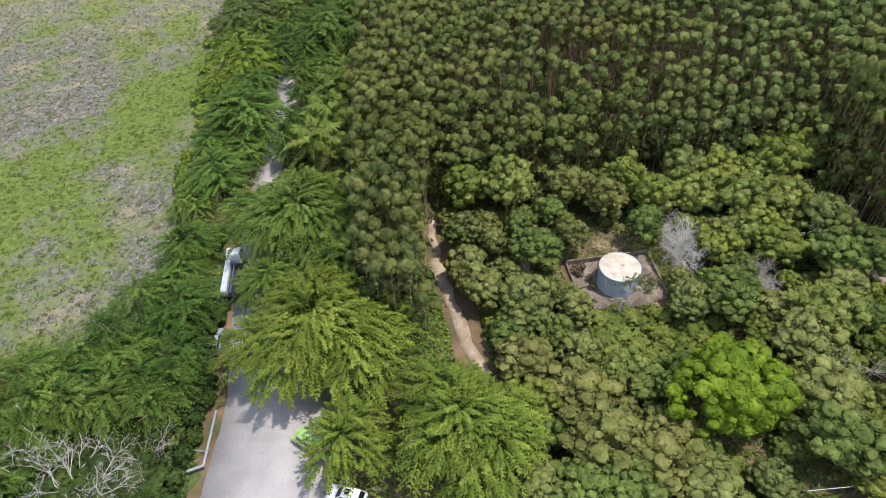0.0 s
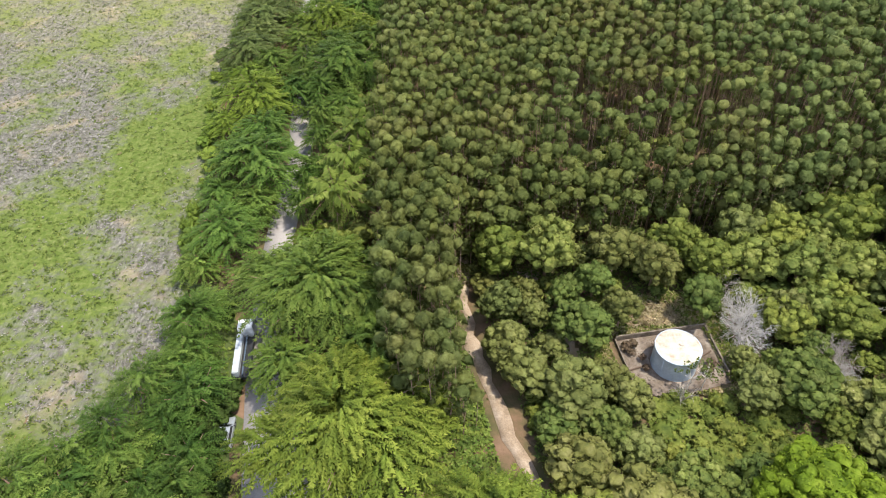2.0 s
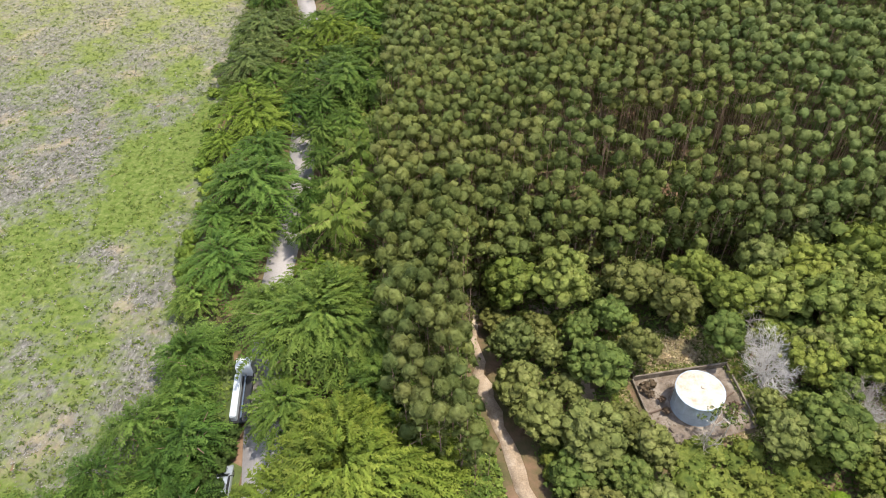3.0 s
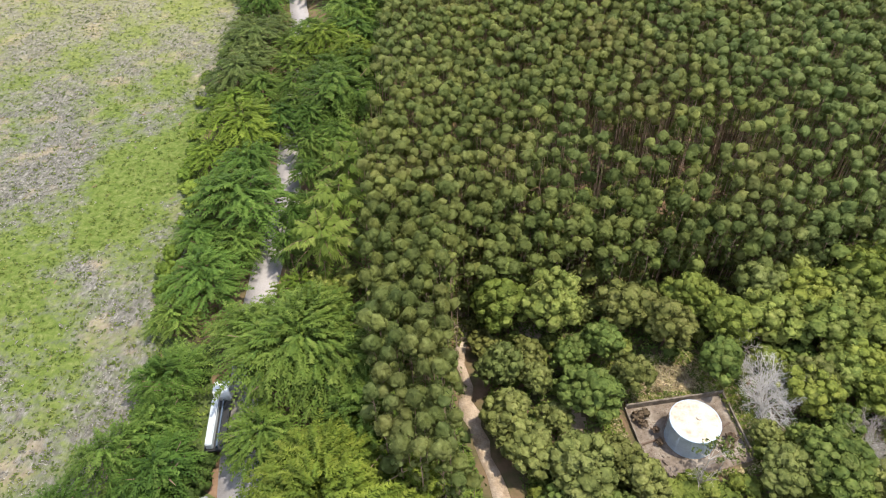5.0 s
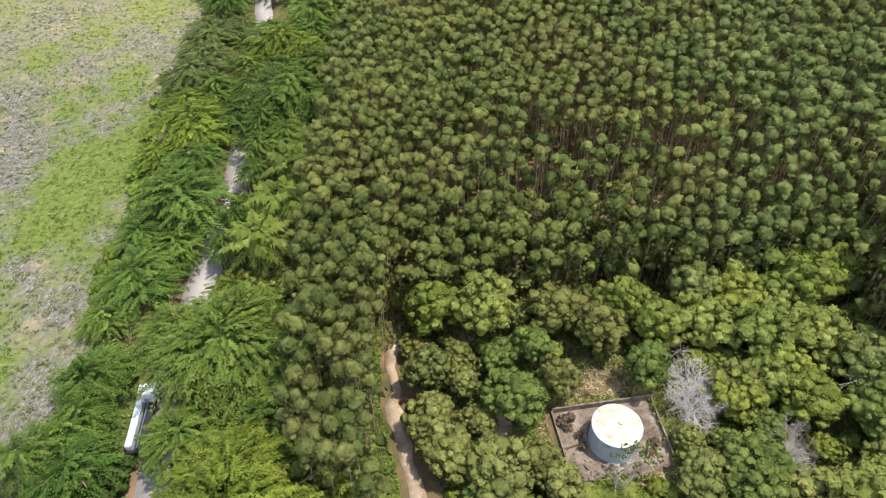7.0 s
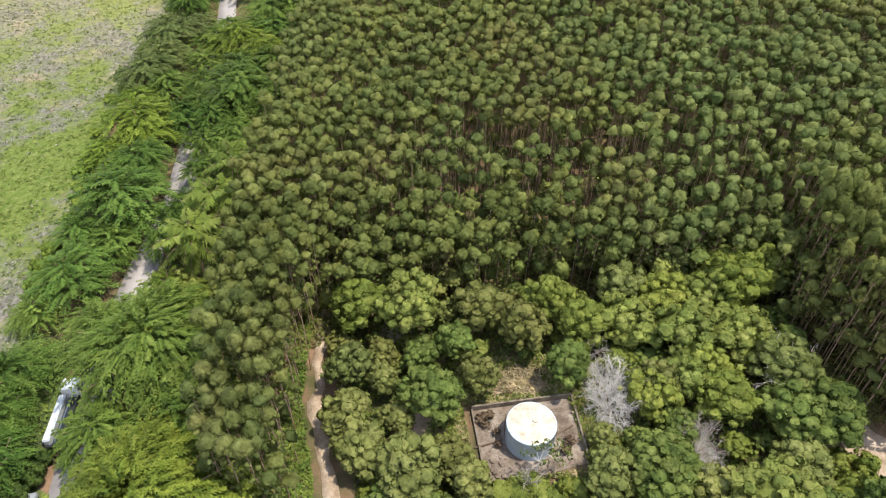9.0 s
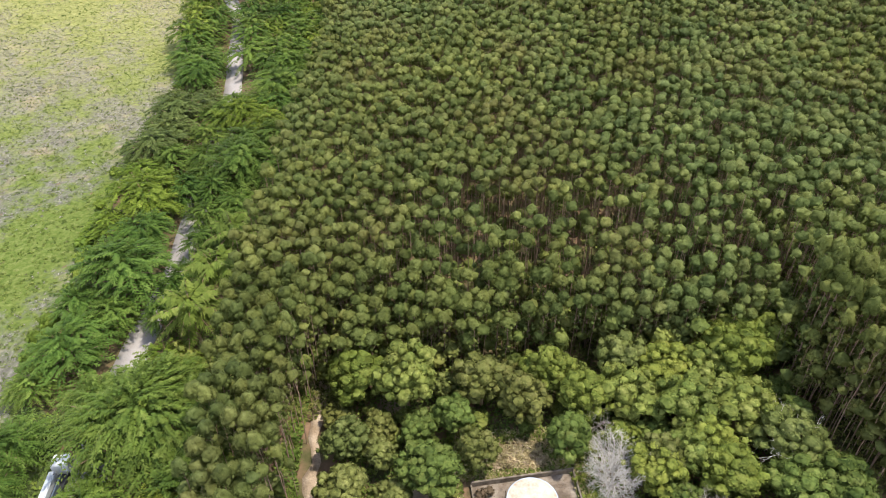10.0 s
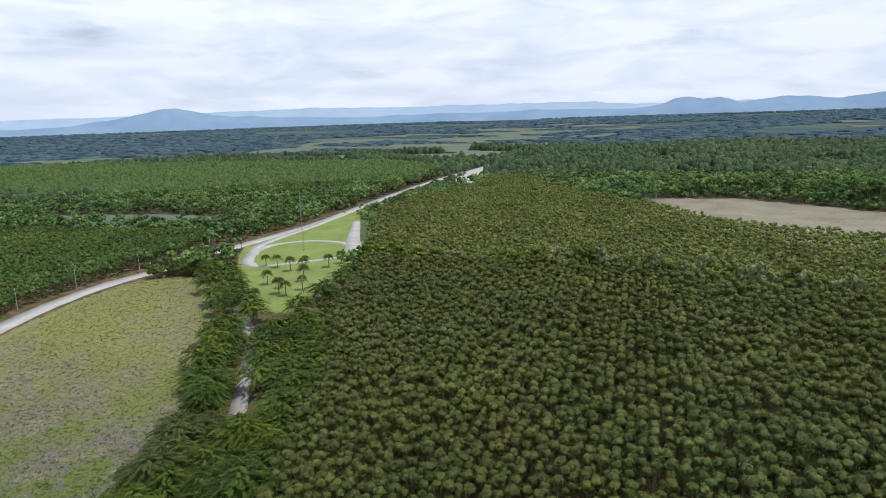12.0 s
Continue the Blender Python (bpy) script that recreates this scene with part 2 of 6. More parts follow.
M_LAWN = rough_material("mown_lawn", [(0.3, (0.165, 0.218, 0.052)), (0.5, (0.202, 0.258, 0.066)), (0.7, (0.243, 0.285, 0.092))], 0.06, 30, bump_size=0.04)
M_VERGE = rough_material("rough_green_verge", [(0.3, (0.050, 0.072, 0.022)), (0.5, (0.082, 0.108, 0.034)), (0.7, (0.140, 0.155, 0.062))], 0.08, 12, bump_size=0.2)
M_CLEARED = rough_material("cleared_earth", [(0.3, (0.20, 0.18, 0.125)), (0.7, (0.29, 0.26, 0.19))], 0.05, 12, bump_size=0.1)
M_PASTURE = rough_material("distant_pasture", [(0.3, (0.090, 0.118, 0.082)), (0.7, (0.155, 0.178, 0.120))], 0.012, 12, bump_size=0.1)
M_CONCRETE = rough_material("weathered_concrete", [(0.3, (0.10, 0.075, 0.055)), (0.5, (0.19, 0.15, 0.12)), (0.7, (0.30, 0.255, 0.21))], 0.45, 7, bump_size=0.02)
M_WALL = rough_material("mossy_block_wall", [(0.3, (0.10, 0.08, 0.06)), (0.7, (0.24, 0.20, 0.16))], 1.5, 6)
M_TANK_ROOF = rough_material("rusty_white_roof_paint", [(0.26, (0.30, 0.20, 0.13)), (0.40, (0.415, 0.345, 0.275)), (0.54, (0.465, 0.405, 0.34)), (0.74, (0.52, 0.47, 0.42))], 1.0, 6, rough=0.5, bump_size=0.004, stain=0.10)
M_TANK = rough_material("blue_grey_tank_paint", [(0.3, (0.36, 0.44, 0.54)), (0.7, (0.52, 0.60, 0.68))], 0.8, 6, rough=0.45, bump_size=0.004, stain=0.12)
M_STEEL = paint("galvanised_steel", (0.42, 0.43, 0.44), rough=0.4, metal=0.6)
M_RUST = paint("rusty_steel", (0.13, 0.085, 0.06), rough=0.85)
M_WHITE = paint("white_car_paint", (0.78, 0.79, 0.80), rough=0.25, coat=0.5, dirt=0.12)
M_GREEN = paint("lime_green_paint", (0.31, 0.47, 0.13), rough=0.3, coat=0.4, dirt=0.12)
M_DARKCAR = paint("dark_blue_grey_paint", (0.09, 0.12, 0.16), rough=0.25, coat=0.5)
M_GLASS = paint("dark_window_glass", (0.012, 0.014, 0.016), rough=0.06, spec=0.6, dirt=0.0)
M_DEADPALE = rough_material("bleached_dead_wood", [(0.3, (0.46, 0.43, 0.395)), (0.7, (0.66, 0.62, 0.58))], 2.0)
M_TYRE = paint("black_rubber", (0.02, 0.02, 0.02), rough=0.85, spec=0.2)
M_BLACK = paint("black_plastic", (0.025, 0.025, 0.027), rough=0.5)
M_TARP = paint("pale_grey_tarpaulin", (0.50, 0.54, 0.58), rough=0.5, dirt=0.3)
M_POLE = rough_material("grey_concrete_pole", [(0.3, (0.36, 0.35, 0.33)), (0.7, (0.50, 0.48, 0.45))], 1.0, 8)


# ---- mesh helpers ----
def link_mesh(name, verts, faces, mat, parent=None, label="", tint=None, tone=None, smooth=False, normals=None):
    """One mesh object from numpy arrays; faces: an (n, k) array."""
    me = bpy.data.meshes.new(name)
    verts, faces = np.asarray(verts, dtype=np.float32), np.asarray(faces, dtype=np.int32)
    n, k = faces.shape
    me.vertices.add(len(verts))
    me.vertices.foreach_set("co", verts.ravel())
    me.loops.add(n * k)
    me.loops.foreach_set("vertex_index", faces.ravel())
    me.polygons.add(n)
    me.polygons.foreach_set("loop_start", np.arange(0, n * k, k, dtype=np.int32))
    if smooth:
        me.polygons.foreach_set("use_smooth", np.ones(n, dtype=bool))
    for key, values in (("tint", tint), ("tone", tone)):
        if values is not None:
            me.attributes.new(key, "FLOAT", "POINT").data.foreach_set("value", np.asarray(values, dtype=np.float32))
    me.materials.append(mat)
    me.update(calc_edges=True)
    if normals is not None:
        me.polygons.foreach_set("use_smooth", np.ones(n, dtype=bool))
        me.normals_split_custom_set_from_vertices(np.asarray(normals, dtype=float).tolist())
    ob = new(name, me)
    ob.parent = parent
    if label:
        tagged(ob, label)
    return ob


def part(name, bm, mat, parent, label="", smooth=False):
    """Links a bmesh as one mesh object under a thing or a part."""
    me = bpy.data.meshes.new(name)
    bmesh.ops.recalc_face_normals(bm, faces=bm.faces)
    if smooth:
        for f in bm.faces:
            f.smooth = True
    bm.to_mesh(me)
    bm.free()
    me.materials.append(mat)
    ob = new(name, me)
    ob.parent = parent
    if label:
        tagged(ob, label)
    return ob


def box(bm, x0, y0, z0, x1, y1, z1, bevel=0.0):
    geo = bmesh.ops.create_cube(bm, size=1.0, matrix=Matrix.LocRotScale(((x0 + x1) / 2, (y0 + y1) / 2, (z0 + z1) / 2), None, (abs(x1 - x0), abs(y1 - y0), abs(z1 - z0))))
    if bevel:
        edges = list({e for v in geo["verts"] for e in v.link_edges})
        bmesh.ops.bevel(bm, geom=edges, offset=bevel, segments=2, affect="EDGES", clamp_overlap=True)
    return bm


def tube(bm, a, b, r0, r1=None, n=8):
    a, b = Vector(a), Vector(b)
    way = b - a
    m = Matrix.Translation((a + b) / 2) @ way.to_track_quat("Z", "Y").to_matrix().to_4x4()
    bmesh.ops.create_cone(bm, cap_ends=True, segments=n, radius1=r0, radius2=r0 if r1 is None else r1, depth=way.length, matrix=m)
    return bm


def empty_at(name, x, y, z=0.0, turn=0.0):
    ob = new(name)
    ob.matrix_basis = pose(x, y, z, 0, 0, turn)
    ob.empty_display_size = 0.5
    return ob


def unit(v):
    return v / np.maximum(np.linalg.norm(v, axis=-1, keepdims=True), 1e-6)


def leaf_blades(rng, centres, normals, size, aspect=0.55, along=None, spread=0.5):
    """Small pointed blades, one at each centre, facing about along the normals. Returns verts, faces."""
    n = len(centres)
    nrm = unit(normals + rng.normal(0, spread, (n, 3)))
    ref = rng.normal(0, 1, (n, 3)) if along is None else along + rng.normal(0, 0.25, (n, 3))
    u = unit(np.cross(nrm, np.cross(ref, nrm)))
    v = np.cross(nrm, u)
    s = (np.broadcast_to(size, (n,)) * rng.uniform(0.7, 1.3, n))[:, None]
    tri = np.stack([centres - u * s * 0.8 - v * s * aspect * 1.2, centres + u * s * 1.2 - nrm * s * 0.1, centres - u * s * 0.8 + v * s * aspect * 1.2], 1)
    return tri.reshape(-1, 3), np.arange(3 * n).reshape(n, 3)


def ball_dirs(rng, n, low=-0.35):
    z = rng.uniform(low, 1.0, n)
    a = rng.uniform(0, 2 * np.pi, n)
    r = np.sqrt(1 - z * z)
    return np.stack([r * np.cos(a), r * np.sin(a), z], 1)


def ball_mesh(level):
    """The points and triangles of a small ball."""
    bm = bmesh.new()
    bmesh.ops.create_icosphere(bm, subdivisions=level, radius=1.0)
    v = np.array([p.co[:] for p in bm.verts])
    f = np.array([[p.index for p in q.verts] for q in bm.faces])
    bm.free()
    return v, f


BALLS = [ball_mesh(1), ball_mesh(2)]


def cores(rng, centres, radii, level, low=-0.62, rough=0.13):
    """The dense inner clumps of a crown: uneven balls, open below. Returns verts, faces, normals."""
    bv, bf = BALLS[level]
    bf = bf[bv[bf].mean(1)[:, 2] > low]
    n, k = len(centres), len(bv)
    v = centres[:, None] + bv[None] * radii[:, None] * (1 + rng.normal(0, rough, (n, k, 1)))
    f = bf[None] + (np.arange(n) * k)[:, None, None]
    nrm = unit(unit((bv[None] / radii[:, None]).reshape(-1, 3)) + rng.normal(0, 0.42, (n * k, 3)))
    return v.reshape(-1, 3), f.reshape(-1, 3), nrm


def join_crowns(crowns):
    """Several leaf masses as one: rows of verts, faces, tints, normals."""
    base, fs = 0, []
    for c in crowns:
        fs.append(c[1] + base)
        base += len(c[0])
    return np.concatenate([c[0] for c in crowns]), np.concatenate(fs), np.concatenate([c[2] for c in crowns]), np.concatenate([c[3] for c in crowns])


def lobe_leaves(rng, lobes, per_area, size, low=-0.35, spread=0.5, aspect=0.6, solid=True):
    """Leafy clumps: leaves over the skins of many ellipsoid lobes; lobes: rows of centre x y z, radius, flatness."""
    out = []
    for cx, cy, cz, r, flat in lobes:
        n = max(6, int(per_area * r * r))
        d = ball_dirs(rng, n, low)
        radii = np.array([r, r, r * flat])
        c = np.array([cx, cy, cz]) + d * radii * (1.12 - 0.28 * rng.uniform(0, 1, n))[:, None]
        way = unit(d / radii)
        v, f = leaf_blades(rng, c, way, size, aspect, spread=spread)
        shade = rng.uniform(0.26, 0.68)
        # leaves that face up get a lighter tint: top light painted in
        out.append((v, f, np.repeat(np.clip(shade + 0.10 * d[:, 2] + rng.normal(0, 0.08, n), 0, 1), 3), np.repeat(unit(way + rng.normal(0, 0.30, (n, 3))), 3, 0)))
        if solid:
            v, f, nrm = cores(rng, np.array([[cx, cy, cz]]), radii[None] * 0.86, 1 if r > 0.75 else 0, rough=0.16)
            # core tint a little darker: shade inside the clump put into its colour
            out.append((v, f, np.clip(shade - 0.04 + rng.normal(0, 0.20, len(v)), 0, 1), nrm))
    return join_crowns(out)


def limb_mesh(rows, sides=6):
    """Tapered limbs; rows: start, end, start radius, end radius. Returns verts, quad faces."""
    vs, fs, base = [], [], 0
    ang = np.arange(sides) * 2 * np.pi / sides
    for a, b, r0, r1 in rows:
        a, b = np.asarray(a, float), np.asarray(b, float)
        w = unit((b - a)[None])[0]
        ref = np.array([0.3, 0.9, 0.1]) if abs(w[2]) > 0.7 else np.array([0, 0, 1.0])
        u = unit(np.cross(w, ref)[None])[0]
        v = np.cross(w, u)
        ring = np.cos(ang)[:, None] * u + np.sin(ang)[:, None] * v
        vs += [a + ring * r0, b + ring * r1]
        i = np.arange(sides)
        j = (i + 1) % sides
        fs.append(np.stack([base + i, base + j, base + sides + j, base + sides + i], 1))
        base += 2 * sides
    return np.concatenate(vs), np.concatenate(fs)


# ---- trees ----
def make_tree(name, label, group, crown, limbs, leaf_mat, bark_mat):
    """A tree thing of trunk and crown, standing at the origin."""
    thing = tagged(empty_at(name, 0, 0), label, "tree", group)
    v, f = limb_mesh(limbs, 4 if name in ("eucalyptus", "shrub") else 6)
    link_mesh("trunk", v, f, bark_mat, thing, smooth=True)
    v, f, t = crown[:3]
    link_mesh("crown", v, f, leaf_mat, thing, tint=t, normals=crown[3] if len(crown) > 3 else None)
    return thing


def eucalyptus(seed):
    """A slender plantation tree 16 m high with a small domed crown."""
    rng = np.random.default_rng(seed)
    h = 16.0
    bend = rng.normal(0, 0.18, (6, 2))
    pts = [np.array([*(bend[i] * (i > 0)), h * 0.93 * i / 5]) for i in range(6)]
    limbs = [(pts[i], pts[i + 1], 0.13 - 0.02 * i, 0.13 - 0.02 * (i + 1)) for i in range(5)]
    top, skirt = [(pts[5][0], pts[5][1], h - 1.25, 1.22, 0.95)], []
    for k in range(9):
        a, low = k * 2.4 + rng.uniform(-0.3, 0.3), (k % 3) * 0.36
        out = 0.62 + 0.20 * (k % 3) + rng.uniform(-0.1, 0.1)
        top.append((pts[5][0] + out * math.cos(a), pts[5][1] + out * math.sin(a), h - 1.15 - low + rng.uniform(-0.15, 0.15), rng.uniform(0.50, 0.72), 0.9))
    for k in range(13):
        a, z = k * 2.4 + rng.uniform(-0.4, 0.4), h - 3.1 - k * 0.62
        r = rng.uniform(0.5, 1.1)
        tip = np.array([math.cos(a) * r, math.sin(a) * r, z + 0.4])
        limbs.append((np.array([0, 0, z - 0.5]), tip, 0.035, 0.015))
        skirt.append((*tip, rng.uniform(0.36, 0.62) * (1 - 0.02 * k), 0.9))
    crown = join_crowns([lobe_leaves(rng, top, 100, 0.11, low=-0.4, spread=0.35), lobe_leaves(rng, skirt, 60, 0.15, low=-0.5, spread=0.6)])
    return crown, limbs


def feather_crown(rng, radius, height, base, sprays, leaf=0.20, rise=1.0):
    """Wide crown of drooping feathered sprays that radiate from the middle."""
    vs, fs, ts, ns, base_i = [], [], [], [], 0
    for k in range(sprays):
        shade = rng.uniform(0.2, 0.7)
        az = rng.uniform(0, 2 * np.pi)
        q = math.sqrt(rng.uniform(0.0, 1.0))
        el = math.acos(min(1.0, q * 0.98))
        out = np.array([math.cos(az), math.sin(az), 0.0])
        rim = radius * (0.85 + 0.22 * math.sin(3 * az + radius) + rng.uniform(-0.12, 0.12))
        start = out * rim * q * 0.86 + np.array([0, 0, base + (height - base) * math.sin(el) * rng.uniform(0.72, 1.0) * rise])
        length = rng.uniform(1.7, 3.1) * (0.8 + 0.4 * q)
        lift = 0.8 - 0.95 * q + rng.normal(0, 0.2)
        n = 9
        s = np.linspace(0.0, 1.0, n)
        way = unit((out + np.array([rng.normal(0, 0.32), rng.normal(0, 0.32), lift]))[None])[0]
        axis = start + np.outer(s * length, way) - np.outer(s ** 2 * length * 0.42, [0, 0, 1])
        side = unit(np.cross(way, [0, 0, 1.0])[None])[0]
        w = (0.22 + 0.78 * np.sin(np.pi * (0.14 + 0.80 * s))) * length * 0.19
        up = np.array([0, 0, 1.0]) + out * 0.35
        for sg in (-1, 0, 1):
            c = axis + side * (sg * w * 0.62 * rng.uniform(0.75, 1.15, n))[:, None] - np.outer(w * 0.34 * abs(sg), [0, 0, 1]) + rng.normal(0, 0.04, (n, 3))
            v, f = leaf_blades(rng, c, np.broadcast_to(up, (n, 3)), leaf, 0.46, along=np.broadcast_to(side * sg + way * 0.9, (n, 3)), spread=0.30)
            vs.append(v), fs.append(f + base_i)
            ns.append(np.repeat(unit(up * 0.8 + side * sg * 1.0 + way * np.linspace(-0.6, 1.0, n)[:, None] + rng.normal(0, 0.12, (n, 3))), 3, 0))
            base_i += len(v)
            # tint rises from root to tip: lit spray ends painted into the colour
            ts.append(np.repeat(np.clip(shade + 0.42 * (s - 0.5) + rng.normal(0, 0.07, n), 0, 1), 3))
    return np.concatenate(vs), np.concatenate(fs), np.concatenate(ts), np.concatenate(ns)


def spread_limbs(rng, radius, height, base, trunk_r, n):
    fork = np.array([0, 0, base * 0.62])
    limbs = [(np.zeros(3), fork, trunk_r, trunk_r * 0.75)]
    for k in range(n):
        a = k * 2.4 + rng.uniform(-0.3, 0.3)
        knee = fork + np.array([math.cos(a) * radius * 0.3, math.sin(a) * radius * 0.3, (height - base * 0.62) * rng.uniform(0.3, 0.5)])
        tip = np.array([math.cos(a) * radius * rng.uniform(0.5, 0.8), math.sin(a) * radius * rng.uniform(0.5, 0.8), base + (height - base) * rng.uniform(0.35, 0.75)])
        limbs += [(fork, knee, trunk_r * 0.5, trunk_r * 0.32), (knee, tip, trunk_r * 0.32, trunk_r * 0.1)]
    return limbs


def feather_tree(seed, radius, height, sprays, heads=4, leaf=0.20):
    """A wide crown put together from several feathered heads of uneven size."""
    rng = np.random.default_rng(seed)
    base = height * 0.42
    heap = []
    for k in range(heads):
        a = k * 2.4 + rng.uniform(-0.5, 0.5)
        off = radius * (0.0 if k == 0 else rng.uniform(0.38, 0.52))
        v, *rest = feather_crown(rng, radius * (0.78 if k == 0 else rng.uniform(0.46, 0.62)), height * (1.0 if k == 0 else rng.uniform(0.74, 0.95)), base * (1.0 if k == 0 else 0.9), sprays // heads if k else sprays // 2, leaf)
        heap.append((v + np.array([math.cos(a) * off, math.sin(a) * off, 0]), *rest))
    return join_crowns(heap), spread_limbs(rng, radius, height, base, 0.32, 7)


def lobed_tree(seed, radius, height, lobes_n, leaf=0.13, per_area=130, dome=1.0, low=-0.3):
    """A broadleaf crown: leafy lobes set apart over an uneven dome, on spreading limbs."""
    rng = np.random.default_rng(seed)
    base = height * 0.34
    lobes = []
    for k in range(lobes_n):
        z = 1.0 - 1.45 * (k + 0.5) / lobes_n
        a = k * 2.39996 + rng.uniform(-0.25, 0.25)
        q = rng.uniform(0.78, 1.08)
        ring = math.sqrt(max(0.0, 1 - z * z))
        r = radius * rng.uniform(0.12, 0.34) * (34 / max(lobes_n, 12)) ** 0.35
        bulge = 1 + 0.16 * math.sin(2 * a + seed) + 0.10 * math.sin(3 * a + 2 * seed)
        lobes.append((ring * math.cos(a) * (radius - r) * q * bulge, ring * math.sin(a) * (radius - r) * q * bulge, base + (height - base) * (0.44 + (0.50 * z if z > 0 else 0.40 * z) * dome * q) - r * 0.3, r, rng.uniform(0.6, 1.0)))
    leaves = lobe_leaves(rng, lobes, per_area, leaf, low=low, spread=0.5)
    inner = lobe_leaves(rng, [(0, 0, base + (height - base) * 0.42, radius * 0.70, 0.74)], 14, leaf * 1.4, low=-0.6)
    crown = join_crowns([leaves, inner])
    return crown, spread_limbs(rng, radius * 0.8, height, base, 0.14 + 0.02 * radius, 6)


def bare_branches(seed, radius, height, depth=4, first=6, r0=0.09):
    """The limbs of a leafless tree."""
    rng = np.random.default_rng(seed)
    rows = []

    def grow(p, way, length, r, level):
        q = p + way * length
        rows.append((p, q, r, r * 0.7))
        if level <= 0:
            return
        for _ in range(3 if level > 1 else 2):
            w = unit((way + rng.normal(0, 0.58, 3) + np.array([0, 0, 0.04]))[None])[0]
            grow(p + way * length * rng.uniform(0.55, 1.0), w, length * rng.uniform(0.55, 0.82), r * 0.62, level - 1)

    for k in range(first):
        a = k * 2 * math.pi / first + rng.uniform(-0.4, 0.4)
        grow(np.zeros(3), unit(np.array([[math.cos(a) * radius / height * 0.9, math.sin(a) * radius / height * 0.9, 1.0]]))[0], height * 0.42, r0, depth)
    return rows


def palm_tree(seed, trunk_h, frond, fronds, droop=1.0, arch=0.9):
    rng = np.random.default_rng(seed)
    vs, fs, ts, b = [], [], [], 0
    ribs = []
    for k in range(fronds):
        az = k * 2.399 + rng.uniform(-0.2, 0.2)
        el = 1.25 - 1.5 * (k / fronds)
        s = np.linspace(0, 1, 22)
        out = np.array([math.cos(az), math.sin(az), 0])
        L = frond * rng.uniform(0.85, 1.1)
        axis = np.array([0, 0, trunk_h]) + np.outer(s * L * math.cos(el * 0.8), out) + np.outer(s * L * math.sin(el) * arch - s ** 2 * L * 0.55 * droop, [0, 0, 1])
        for i in range(0, 21, 4):
            ribs.append((axis[i], axis[min(i + 4, 21)], 0.06 * (1 - i / 24), 0.06 * (1 - (i + 4) / 27)))
        side = np.array([-out[1], out[0], 0])
        ll = frond * 0.13 * np.sin(np.pi * (0.1 + 0.85 * s))
        for sg in (-1, 1):
            c = axis + side * (sg * ll * 0.8)[:, None] - np.outer(ll * 0.30, [0, 0, 1])
            n = len(c)
            nrm = np.broadcast_to(np.array([0, 0, 1.0]) + side * sg * 0.8, (n, 3))
            v, f = leaf_blades(rng, c, nrm, ll + 0.05, 0.26, along=np.broadcast_to(side * sg + out * 0.5, (n, 3)), spread=0.15)
            vs.append(v), fs.append(f + b), ts.append(np.repeat(np.clip(rng.uniform(0.35, 0.7) + rng.normal(0, 0.12, n), 0, 1), 3))
            b += len(v)
    limbs = [(np.array([0, 0, trunk_h * i / 4]), np.array([0.05 * (i % 2), 0, trunk_h * (i + 1) / 4]), 0.24 - 0.02 * i, 0.24 - 0.02 * (i + 1)) for i in range(4)]
    return (np.concatenate(vs), np.concatenate(fs), np.concatenate(ts)), limbs + ribs


def plant(models, spots, rng, size_of=None):
    """Copies of the models at spots: rows of x, y, scale across, scale up. The models themselves take the first spots."""
    used = set()
    for i, (x, y, s, sz) in enumerate(spots):
        m = models[int(rng.integers(len(models)))]
        turn = Matrix.LocRotScale((x, y, 0), Euler((0, 0, rng.uniform(0, 6.28))), (s, s, sz))
        if m not in used:
            used.add(m)
            m.matrix_basis = turn
        else:
            copy = copy_thing(m, Matrix.Identity(4))
            copy.matrix_basis = turn
    for m in models:
        if m not in used:
            for o in (*m.children_recursive, m):
                bpy.data.objects.remove(o)


def inside(poly, x, y):
    """Which points lie in the polygon."""
    hit = np.zeros(np.shape(x), bool)
    for (x0, y0), (x1, y1) in zip(poly, poly[1:] + poly[:1]):
        cross = ((y0 > y) != (y1 > y)) & (x < (x1 - x0) * (y - y0) / ((y1 - y0) or 1e-9) + x0)
        hit ^= cross
    return hit


def line_gap(line, x, y):
    """The distance of points from a polyline."""
    best = np.full(np.shape(x), 1e9)
    for (x0, y0), (x1, y1) in zip(line, line[1:]):
        dx, dy = x1 - x0, y1 - y0
        s = np.clip(((x - x0) * dx + (y - y0) * dy) / (dx * dx + dy * dy), 0, 1)
        best = np.minimum(best, np.hypot(x - x0 - s * dx, y - y0 - s * dy))
    return best


def smooth_line(pts, step=4.0):
    """A rounded line through the points (Catmull-Rom)."""
    p = [np.array(q, float) for q in pts]
    p = [2 * p[0] - p[1]] + p + [2 * p[-1] - p[-2]]
    out = []
    for i in range(1, len(p) - 2):
        n = max(2, int(np.linalg.norm(p[i + 1] - p[i]) / step))
        for k in range(n):
            t = k / n
            out.append(0.5 * (2 * p[i] + (p[i + 1] - p[i - 1]) * t + (2 * p[i - 1] - 5 * p[i] + 4 * p[i + 1] - p[i + 2]) * t * t + (3 * p[i] - p[i - 1] - 3 * p[i + 1] + p[i + 2]) * t ** 3))
    out.append(p[-2])
    return [tuple(q) for q in out]


